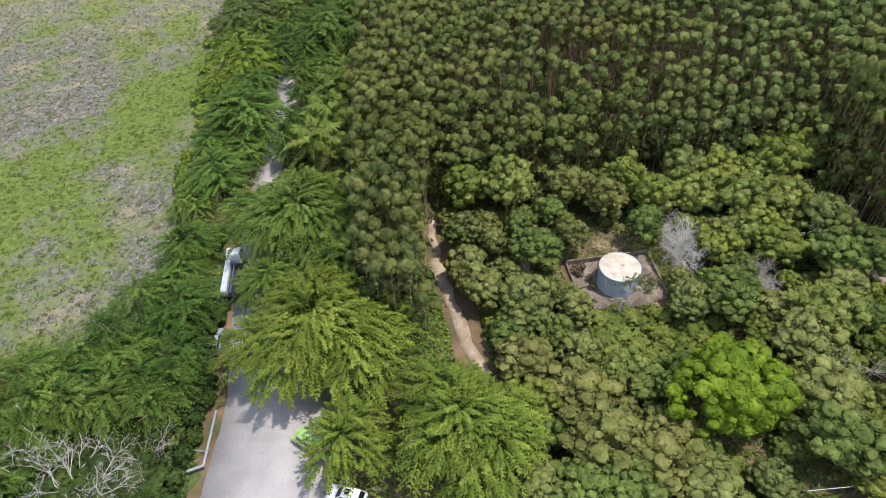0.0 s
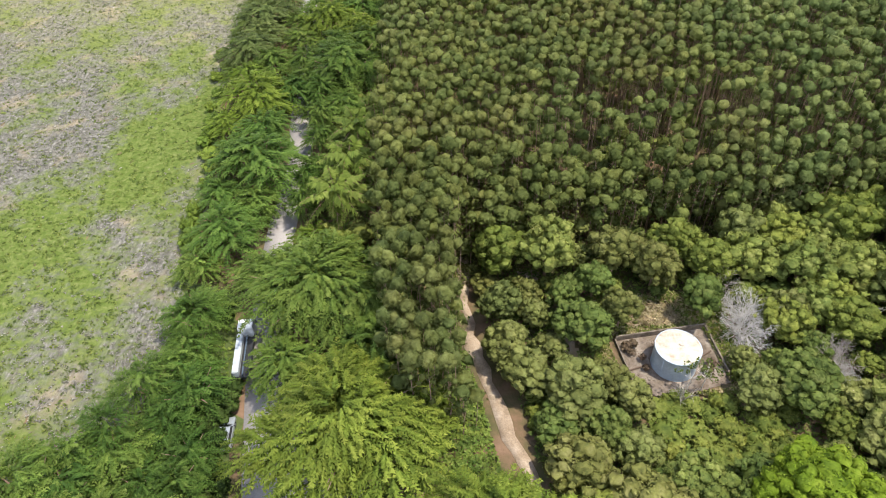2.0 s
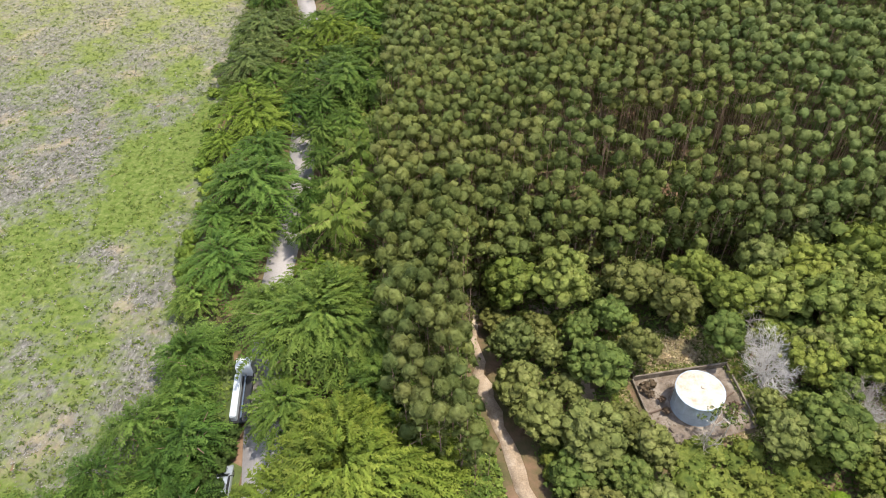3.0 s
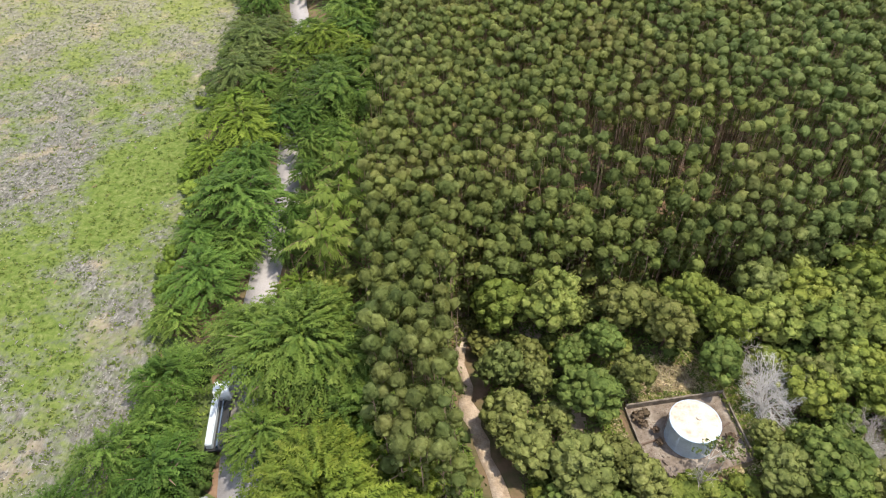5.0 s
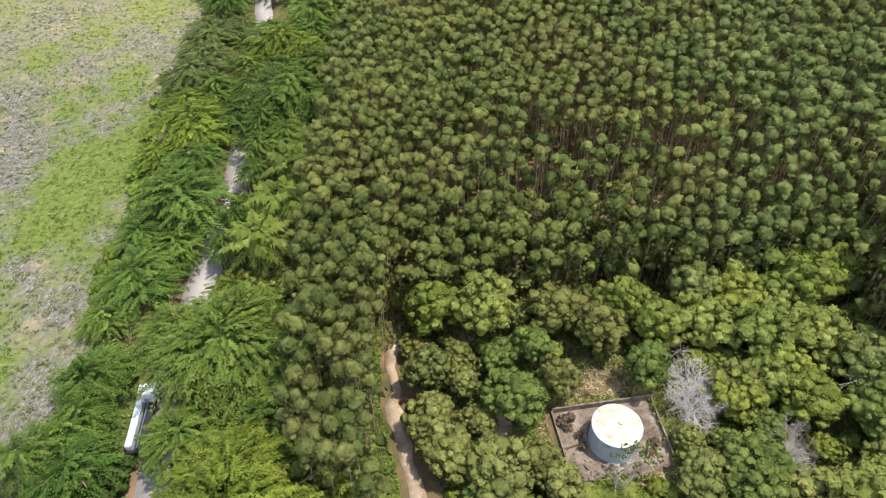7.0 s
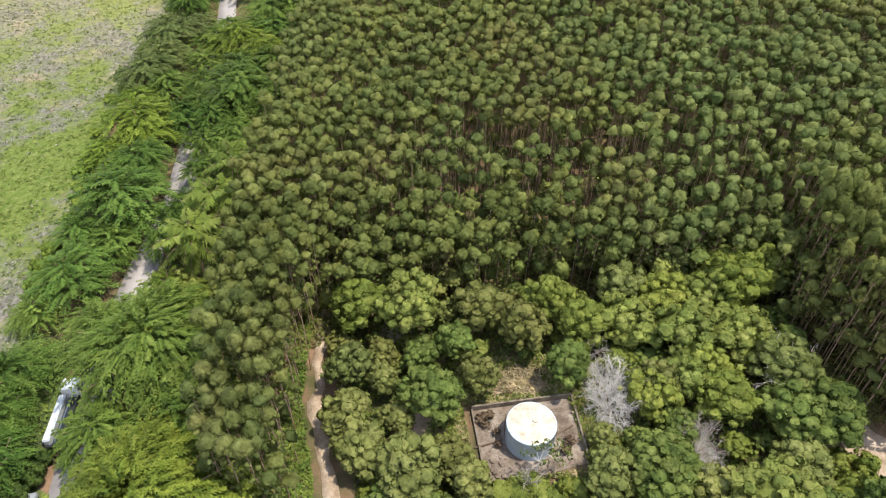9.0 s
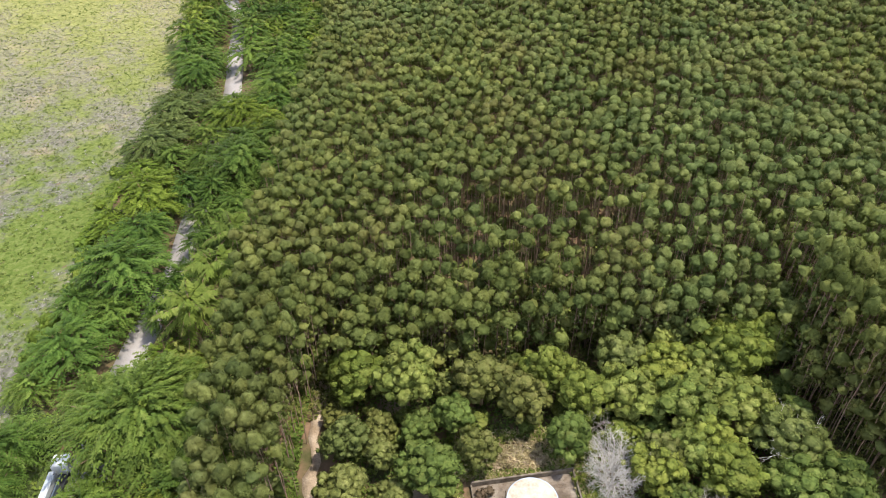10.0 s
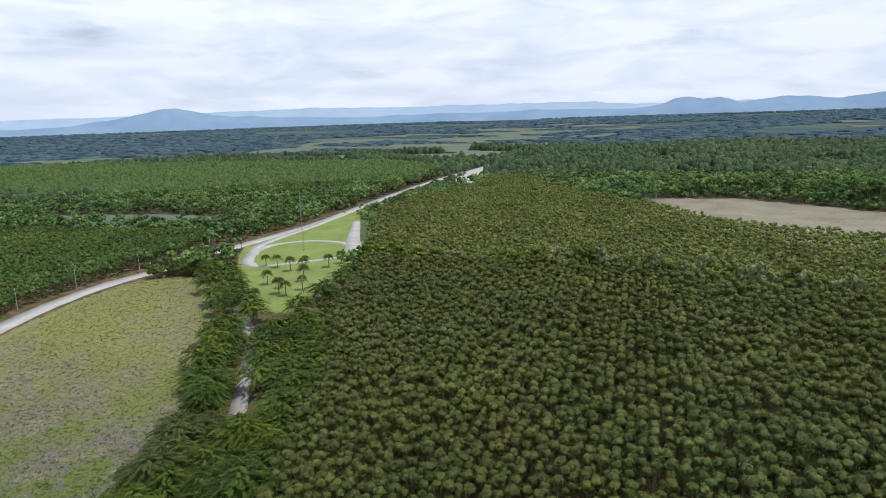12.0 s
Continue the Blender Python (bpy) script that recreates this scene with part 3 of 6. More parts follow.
def strip(name, line, width, z, mat, label, category, closed=False, ragged=0.0, seed=1):
    """A road or path along a line, a slab with edges that reach into the ground."""
    rng = np.random.default_rng(seed)
    p = np.array(line)
    d = np.gradient(p, axis=0) if not closed else np.roll(p, -1, 0) - np.roll(p, 1, 0)
    d = unit(d)
    nrm = np.stack([-d[:, 1], d[:, 0]], 1)
    w = np.broadcast_to(width, (len(p),)) / 2
    l = p + nrm * (w + rng.normal(0, ragged, len(p)))[:, None]
    r = p - nrm * (w + rng.normal(0, ragged, len(p)))[:, None]
    n = len(p)
    v = np.concatenate([np.c_[l, np.full(n, z)], np.c_[r, np.full(n, z)], np.c_[l, np.full(n, -0.1)], np.c_[r, np.full(n, -0.1)]])
    i = np.arange(n if closed else n - 1)
    j = (i + 1) % n
    f = np.concatenate([np.stack([i, j, n + j, n + i], 1)[:, ::-1], np.stack([i, j, 2 * n + j, 2 * n + i], 1), np.stack([n + i, n + j, 3 * n + j, 3 * n + i], 1)[:, ::-1]])
    return tagged(link_mesh(name, v, f, mat), label, category, kind="structure")


def patch(name, poly, z, mat, label, category, ragged=0.0):
    """A flat piece of ground with that outline."""
    bm = bmesh.new()
    rng = np.random.default_rng(len(poly) + int(abs(poly[0][0]) * 7))
    if ragged:
        edge = []
        for (x0, y0), (x1, y1) in zip(poly, poly[1:] + poly[:1]):
            n = max(2, int(math.hypot(x1 - x0, y1 - y0) / (ragged * 1.6)))
            edge += [(x0 + (x1 - x0) * i / n + rng.normal(0, ragged * 0.55), y0 + (y1 - y0) * i / n + rng.normal(0, ragged * 0.55)) for i in range(n)]
        poly = edge
    top = [bm.verts.new((x, y, z)) for x, y in poly]
    bm.faces.new(top)
    geo = bmesh.ops.extrude_face_region(bm, geom=bm.faces[:])
    for v in geo["geom"]:
        if isinstance(v, bmesh.types.BMVert):
            v.co.z = -0.2
    return tagged(part(name, bm, mat, None), label, category, kind="structure")


# ---- plan ----
ACCESS = smooth_line([(-19, -120), (-21, -40), (-21.3, 36), (-22.5, 50), (-27, 62), (-32, 76), (-34.3, 97), (-34.2, 114), (-36, 128), (-39.5, 155), (-43.5, 184), (-51, 216), (-58, 246), (-70, 275), (-83, 304), (-98, 338), (-106, 366)])
MAIN = smooth_line([(-130, -160), (-148, 120), (-158, 215), (-162, 268), (-161, 308), (-154, 342), (-142, 368), (-122, 429), (-91, 512), (-71, 600), (-32, 762), (0, 868), (45, 995), (120, 1190)], 8)
LOOP = smooth_line([(-100, 378), (-104, 392), (-106, 414), (-100, 432), (-85, 441), (-68, 438), (-56, 428), (-48, 410), (-46, 394), (-58, 385), (-78, 375), (-92, 370), (-100, 378)], 3)[:-1]
DIRT_PATH = smooth_line([(8, 30), (4, 52), (1, 60), (-2, 70), (-4, 78), (-4.5, 86), (-4, 93)], 2)
FIELD = [(-46, 62), (-50, 50), (-64, 34), (-70, 0), (-138, 0), (-152, 200), (-156, 268), (-154, 308), (-148, 338), (-134, 354), (-98, 344), (-76, 272), (-66, 226), (-60, 190), (-56, 150), (-49, 112), (-46, 88)]
LAWN = [(-72, 284), (-55, 282), (-47, 330), (-40, 385), (-37, 428), (-56, 440), (-60, 511), (-68, 588), (-93, 500), (-119, 436), (-112, 400), (-104, 372), (-90, 335)]
BLOCK = [(-17, 87), (-14, 67), (-9, 59), (-4, 59), (-5.8, 74), (-6.5, 88), (5, 92), (30, 94), (58, 95), (59, 86), (64, 77), (70, 66), (90, 45), (230, 45), (230, 176), (136, 212), (93, 246), (60, 265), (-30, 330), (-29, 252), (-22, 203), (-21, 150), (-19, 105)]
YOUNG = [(-34, 348), (-44, 460), (-44, 530), (-26, 600), (28, 690), (46, 790), (85, 760), (112, 625), (150, 518), (168, 442), (195, 398), (228, 370), (360, 280), (320, 140), (142, 222), (95, 256), (60, 277)]
CLEARED = [(150, 540), (168, 600), (236, 584), (265, 545), (300, 488), (420, 420), (520, 300), (380, 260), (225, 350), (180, 410), (158, 470)]
SANDY_END = [(-8, 806), (2, 868), (44, 1004), (60, 990), (46, 910), (36, 806), (28, 776)]
PASTURE = [(-260, 1230), (60, 1190), (160, 1400), (420, 1900), (760, 2700), (520, 3300), (100, 2900), (-420, 2300), (-520, 1600)]
PASTURE_EAST = [(1050, 1900), (1330, 2500), (1500, 2300), (1300, 1800)]
PASTURE_WEST = [(-950, 1330), (-700, 1420), (-560, 1500), (-800, 1620), (-1200, 1500)]
ROAD_VERGE = [(-56, 440), (-60, 511), (-67, 592), (-27, 752), (-12, 796), (22, 768), (36, 692), (-16, 602), (-38, 532), (-37, 440)]
SCRUB = [(-330, 545), (-255, 520), (-165, 500), (-150, 545), (-230, 590), (-330, 600)]

# ---- ground, roads, fields ----
def ground_sheet():
    r = np.concatenate([np.arange(0, 400, 20), np.geomspace(400, 4850, 40)])
    a = np.linspace(0, 2 * np.pi, 97)[:-1]
    R, A = np.meshgrid(r[1:], a, indexing="ij")
    far = np.clip((R - 1500) / 3300, 0, 1)
    Z = 44 * far ** 1.4 + 5 * far * np.sin(R / 190 + 3 * np.sin(2 * A)) * np.cos(5 * A)
    v = np.concatenate([[[15, 26, 0]], np.stack([15 + R * np.cos(A), 26 + R * np.sin(A), Z], -1).reshape(-1, 3)])
    n, rings = len(a), len(r) - 1
    i = np.arange(n)
    j = (i + 1) % n
    quads = np.concatenate([np.stack([1 + k * n + i, 1 + (k + 1) * n + i, 1 + (k + 1) * n + j, 1 + k * n + j], 1) for k in range(rings - 1)])
    centre = np.stack([np.zeros(n, int), 1 + i, 1 + j, 1 + j], 1)
    me = bpy.data.meshes.new("ground")
    me.from_pydata(v.tolist(), [], quads.tolist() + centre[:, :3].tolist())
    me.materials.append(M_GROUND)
    me.polygons.foreach_set("use_smooth", np.ones(len(me.polygons), bool))
    return tagged(new("ground", me), "flat leaf-strewn earth under woods, coloured with haze towards the hills", "ground", kind="structure")


def rise(x, y):
    far = np.clip((np.hypot(x - 15, y - 26) - 1500) / 3300, 0, 1)
    return 44 * far ** 1.4


m, t = material("earth_undergrowth_and_haze")
co = wire(t, "ShaderNodeNewGeometry").outputs["Position"]
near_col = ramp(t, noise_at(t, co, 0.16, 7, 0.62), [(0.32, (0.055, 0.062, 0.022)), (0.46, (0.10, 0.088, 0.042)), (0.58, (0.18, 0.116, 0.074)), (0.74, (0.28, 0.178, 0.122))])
# distance haze as a ground colour, blended in between 500 and 1100 m
haze_col = ramp(t, noise_at(t, co, 0.0035, 7, 0.6), [(0.30, (0.040, 0.068, 0.078)), (0.48, (0.055, 0.088, 0.090)), (0.60, (0.085, 0.118, 0.090)), (0.70, (0.17, 0.20, 0.13))])
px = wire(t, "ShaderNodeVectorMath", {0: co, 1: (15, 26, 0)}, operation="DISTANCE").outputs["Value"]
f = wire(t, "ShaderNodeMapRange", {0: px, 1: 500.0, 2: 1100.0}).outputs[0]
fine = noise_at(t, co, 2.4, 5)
finish(t, blend(t, f, near_col, haze_col), rough=0.95, spec=0.1, bump=fine, bump_size=0.12)
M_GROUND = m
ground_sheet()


def cover(x, y):
    """How green the field is, 0 to 1: broad bands and blotches of grass between bare cloddy soil."""
    g = 0.51 + 0.13 / (1 + np.exp((y - 125) / 12))
    k = np.stack([x, y], -1)
    for fx, fy, ph, amp in ((0.043, 0.021, 0.4, 0.16), (0.09, -0.06, 1.9, 0.13), (0.17, 0.11, 3.0, 0.10), (-0.23, 0.31, 0.7, 0.08), (0.41, 0.36, 2.2, 0.06)):
        g = g + amp * np.sin(fx * k[..., 0] * 2 + fy * k[..., 1] * 2 + ph + 1.3 * np.sin(0.05 * k[..., 1] + ph))
    for cx, cy, rx, ry, amp in ((-64, 108, 7, 20, 0.35), (-57, 133, 5, 26, 0.30), (-60, 84, 8, 9, 0.10), (-51, 74, 6, 9, -0.30), (-52, 92, 5, 5, -0.38), (-63, 100, 4, 2.5, -0.45), (-82, 138, 9, 22, -0.34),
                                (-78, 92, 8, 14, 0.18), (-58, 170, 6, 26, -0.32), (-76, 180, 11, 18, -0.22), (-62, 64, 6, 8, -0.2), (-120, 280, 30, 50, 0.25), (-95, 240, 12, 40, -0.10), (-65, 109, 2.4, 3.2, 0.5)):
        g = g + amp * np.exp(-((x - cx) / rx) ** 2 - ((y - cy) / ry) ** 2)
    return np.clip(g, 0, 1)


def field_sheet():
    step = 1.2
    xs, ys = np.arange(-160, -44, step), np.arange(0, 358, step)
    X, Y = np.meshgrid(xs, ys, indexing="ij")
    keep = inside(FIELD, X, Y)
    rng = np.random.default_rng(5)
    X2, Y2 = X + rng.uniform(-0.4, 0.4, X.shape), Y + rng.uniform(-0.4, 0.4, X.shape)
    Z = 0.10 + rng.normal(0, 0.035, X.shape) + 0.06 * np.sin(X2 * 2.2)
    full = keep[:-1, :-1] & keep[1:, :-1] & keep[:-1, 1:] & keep[1:, 1:]
    idx = np.arange(X.size).reshape(X.shape)
    q = np.stack([idx[:-1, :-1], idx[1:, :-1], idx[1:, 1:], idx[:-1, 1:]], -1)[full]
    used, q = np.unique(q, return_inverse=True)
    v = np.stack([X2, Y2, Z], -1).reshape(-1, 3)[used]
    ob = link_mesh("field", v, q.reshape(-1, 4), M_FIELD, tint=cover(v[:, 0], v[:, 1]))
    return tagged(ob, "rough fallow field of patchy grass and bare cloddy soil", "field", kind="structure")


m, t = material("fallow_field")
co = wire(t, "ShaderNodeNewGeometry").outputs["Position"]
tint = wire(t, "ShaderNodeAttribute", attribute_name="tint").outputs["Fac"]
n0 = noise_at(t, co, 0.11, 4, 0.6)
n1 = noise_at(t, co, 0.42, 6, 0.65)
n2 = noise_at(t, co, 1.0, 5, 0.68)
rows_co = wire(t, "ShaderNodeMapping", {"Vector": co, "Rotation": (0, 0, 0.22), "Scale": (1.0, 0.35, 1.0)}).outputs[0]
n3 = noise_at(t, rows_co, 2.6, 4, 0.7)
clod = wire(t, "ShaderNodeTexVoronoi", {"Vector": co, "Scale": 1.25, "Randomness": 1.0}).outputs["Distance"]
s1 = wire(t, "ShaderNodeMath", {0: n1, 1: 1.0, 2: tint}, operation="MULTIPLY_ADD").outputs[0]
s2 = wire(t, "ShaderNodeMath", {0: n2, 1: 0.8, 2: s1}, operation="MULTIPLY_ADD").outputs[0]
green = wire(t, "ShaderNodeMapRange", {0: s2, 1: 1.20, 2: 1.62}).outputs[0]
soil = ramp(t, n3, [(0.28, (0.092, 0.086, 0.062)), (0.46, (0.150, 0.142, 0.120)), (0.58, (0.196, 0.184, 0.162)), (0.74, (0.32, 0.30, 0.265))])
pebble = wire(t, "ShaderNodeMapRange", {0: clod, 1: 0.0, 2: 0.75, 3: 1.22, 4: 0.72}).outputs[0]
soil = wire(t, "ShaderNodeVectorMath", {0: soil, 1: pebble}, operation="MULTIPLY").outputs[0]
sand = wire(t, "ShaderNodeMapRange", {0: n0, 1: 0.54, 2: 0.66, 3: 0.0, 4: 0.75}).outputs[0]
soil = blend(t, sand, soil, ramp(t, n2, [(0.3, (0.21, 0.165, 0.10)), (0.7, (0.36, 0.29, 0.20))]))
grass = ramp(t, n2, [(0.28, (0.056, 0.088, 0.015)), (0.46, (0.094, 0.128, 0.026)), (0.60, (0.132, 0.160, 0.044)), (0.75, (0.195, 0.208, 0.080))])
north = wire(t, "ShaderNodeSeparateXYZ", {0: co}).outputs[1]
dry = wire(t, "ShaderNodeMapRange", {0: north, 1: 145.0, 2: 250.0, 3: 0.0, 4: 0.74}).outputs[0]
dry = wire(t, "ShaderNodeMath", {0: dry, 1: wire(t, "ShaderNodeMapRange", {0: n1, 1: 0.3, 2: 0.7, 3: 0.4, 4: 1.1}).outputs[0]}, operation="MULTIPLY").outputs[0]
mixed = blend(t, dry, blend(t, green, soil, grass), ramp(t, n2, [(0.3, (0.21, 0.195, 0.066)), (0.7, (0.38, 0.355, 0.145))]))
finish(t, mixed, rough=0.95, spec=0.1, bump=n2, bump_size=0.30)
M_FIELD = m
field_sheet()

strip("road", ACCESS, np.interp([p[1] for p in ACCESS], [-50, 46, 60, 76, 400], [17.8, 17.4, 11.4, 4.6, 4.4]), 0.05, M_ASPHALT, "worn pale asphalt access road shaded by roadside trees", "road", ragged=0.08)
strip("main_road", MAIN, 9.5, 0.06, M_GRAVEL_ROAD, "pale paved main road with sandy shoulders", "road", ragged=0.25)
patch("lawn", LAWN, 0.03, M_LAWN, "bright mown lawn round the loop road", "lawn")
strip("loop_road", LOOP, np.array([6.5 if p[0] < -96 else 4.2 for p in LOOP]), 0.08, M_GRAVEL_ROAD, "pale oval loop road round a lawn", "road", closed=True)
strip("link_road", smooth_line([(-104, 400), (-109, 425), (-103, 458), (-92, 496), (-86, 524)], 3), 6.0, 0.10, M_GRAVEL_ROAD, "pale link road between loop and main road", "road")
strip("spur_road", smooth_line([(-46, 386), (-49, 412), (-54, 445), (-60, 495), (-63, 520)], 3), np.linspace(11, 5, len(smooth_line([(-46, 386), (-49, 412), (-54, 445), (-60, 495), (-63, 520)], 3))), 0.09, M_GRAVEL_ROAD, "pale spur road tapering along the lawn", "road")
strip("side_road", smooth_line([(-52, 424), (-44, 421), (-34, 416)], 3), 4.0, 0.11, M_GRAVEL_ROAD, "short pale side road into the trees", "road")
strip("dirt_path", DIRT_PATH, 1.75, 0.06, M_DIRT, "bare sandy dirt path between trees", "path", ragged=0.35)
patch("east_clearing", [(60.3, 76.2), (62.2, 77.2), (65.6, 73.2), (72, 66.5), (69, 63), (63, 67.2), (60.8, 71.5)], 0.05, M_DIRT, "bare sandy track beside the plantation", "path", 0.8)
for outline in ([(8.5, 70), (10.5, 69.5), (11, 77), (9, 78)], [(3, 85), (6, 85), (6.5, 89), (3.5, 89)], [(18.5, 77.6), (26, 78.4), (25, 81.8), (19.5, 81)]):
    patch("bare_patch", outline, 0.045, M_DIRT, "bare sandy patch between shrubs", "ground", 0.7)
patch("clearing", CLEARED, 0.06, M_CLEARED, "large cleared pale field beyond the plantation", "field", 4.0)
patch("sandy_yard", SANDY_END, 0.05, M_GRAVEL_ROAD, "pale sandy yard beside the far road", "ground")
patch("road_verge", ROAD_VERGE, 0.02, M_VERGE, "rough green verge between plantation and main road", "grass", 2.5)
patch("bank_verge", [(-68, 18), (-31.4, 18), (-31.6, 45), (-33, 58), (-35.5, 72), (-38, 86), (-46, 86), (-47, 64), (-52, 50), (-66, 32)], 0.02, M_VERGE, "weedy green bank between road and field", "ground", 1.2)
patch("scrubland", SCRUB, 0.05, M_PASTURE, "dry grassy scrubland between woods", "field")


def open_grass(x, y):
    """Where pasture lies open between clumps of trees, in long uneven stretches."""
    return np.sin(x * 0.013 + 1.7 * np.sin(y * 0.004 + 1.0)) + 1.2 * np.sin(y * 0.016 + 1.4 * np.sin(x * 0.006)) + 0.7 * np.sin(x * 0.031 + y * 0.027) > -0.35


def draped(name, poly, step, lift, mat, label):
    """A field far off that follows the rise of the ground."""
    p = np.array(poly)
    X, Y = np.meshgrid(np.arange(p[:, 0].min(), p[:, 0].max(), step), np.arange(p[:, 1].min(), p[:, 1].max(), step), indexing="ij")
    keep = inside(poly, X, Y) & open_grass(X, Y)
    full = keep[:-1, :-1] & keep[1:, :-1] & keep[:-1, 1:] & keep[1:, 1:]
    idx = np.arange(X.size).reshape(X.shape)
    q = np.stack([idx[:-1, :-1], idx[1:, :-1], idx[1:, 1:], idx[:-1, 1:]], -1)[full]
    used, q = np.unique(q, return_inverse=True)
    v = np.stack([X, Y, rise(X, Y) + lift], -1).reshape(-1, 3)[used]
    return tagged(link_mesh(name, v, q.reshape(-1, 4), mat, smooth=True), label, "field", kind="structure")


draped("pasture", PASTURE, 25, 1.5, M_PASTURE, "distant pale pasture")
draped("pasture", PASTURE_WEST, 15, 1.0, M_PASTURE, "distant pale pasture")
draped("pasture", PASTURE_EAST, 25, 1.5, M_PASTURE, "distant pale pasture")

# ---- hills far off ----
def hills(name, dist, heights, seed, mat, rough):
    rng = np.random.default_rng(seed)
    az = np.linspace(-75, 75, 420)
    base = np.interp(az, [p[0] for p in heights], [p[1] for p in heights])
    for k in range(1, 7):
        base = base + rough * rng.uniform(0.5, 1) / k * np.sin(az * k * 0.55 + rng.uniform(0, 6.28)) + rough * 0.12 * rng.normal(0, 1, len(az)) / k
    A = np.radians(az)
    rows = []
    for s, dz in ((0.0, 1.0), (-60, 0.72), (-160, 0.35), (-300, -0.2)):
        rows.append(np.stack([15 + (dist + s) * np.sin(A), 26 + (dist + s) * np.cos(A), np.where(dz > 0, base * dz + 30 * (1 - dz), -20)], 1))
    v = np.concatenate(rows)
    n = len(az)
    i = np.arange(n - 1)
    f = np.concatenate([np.stack([k * n + i, k * n + i + 1, (k + 1) * n + i + 1, (k + 1) * n + i], 1) for k in range(3)])
    return tagged(link_mesh(name, v, f, mat, smooth=True), "range of distant hills with blue haze in its colour", "hills", kind="structure")


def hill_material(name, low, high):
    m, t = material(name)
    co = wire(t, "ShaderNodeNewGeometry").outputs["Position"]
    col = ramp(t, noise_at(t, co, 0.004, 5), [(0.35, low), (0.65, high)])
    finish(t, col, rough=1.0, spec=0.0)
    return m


# aerial haze is mixed into both hill colours, more into the farther range
hills("backdrop_hills_far", 4700, [(-75, 120), (-35, 126), (-28, 132), (-15, 150), (-8, 146), (0, 138), (8, 142), (14, 112), (22, 104), (33, 108), (75, 110)], 3, hill_material("pale_haze_hills", (0.33, 0.43, 0.55), (0.37, 0.47, 0.59)), 5)
hills("backdrop_hills_near", 4500, [(-75, 70), (-34, 74), (-30, 84), (-27.4, 104), (-26.4, 118), (-24.6, 142), (-23.6, 164), (-22.4, 170), (-21.4, 158), (-20, 132), (-18, 112), (-14, 92), (-5, 84), (5, 92), (10, 84), (14, 84), (16, 102), (17.0, 130), (18.2, 136), (19.2, 122), (20.2, 130), (21, 116), (21.8, 92), (23, 108), (24.5, 128), (26.5, 122), (28.5, 98), (29.6, 110), (31, 126), (34, 132), (75, 90)], 4, hill_material("haze_blue_hills", (0.20, 0.30, 0.42), (0.25, 0.35, 0.47)), 4)


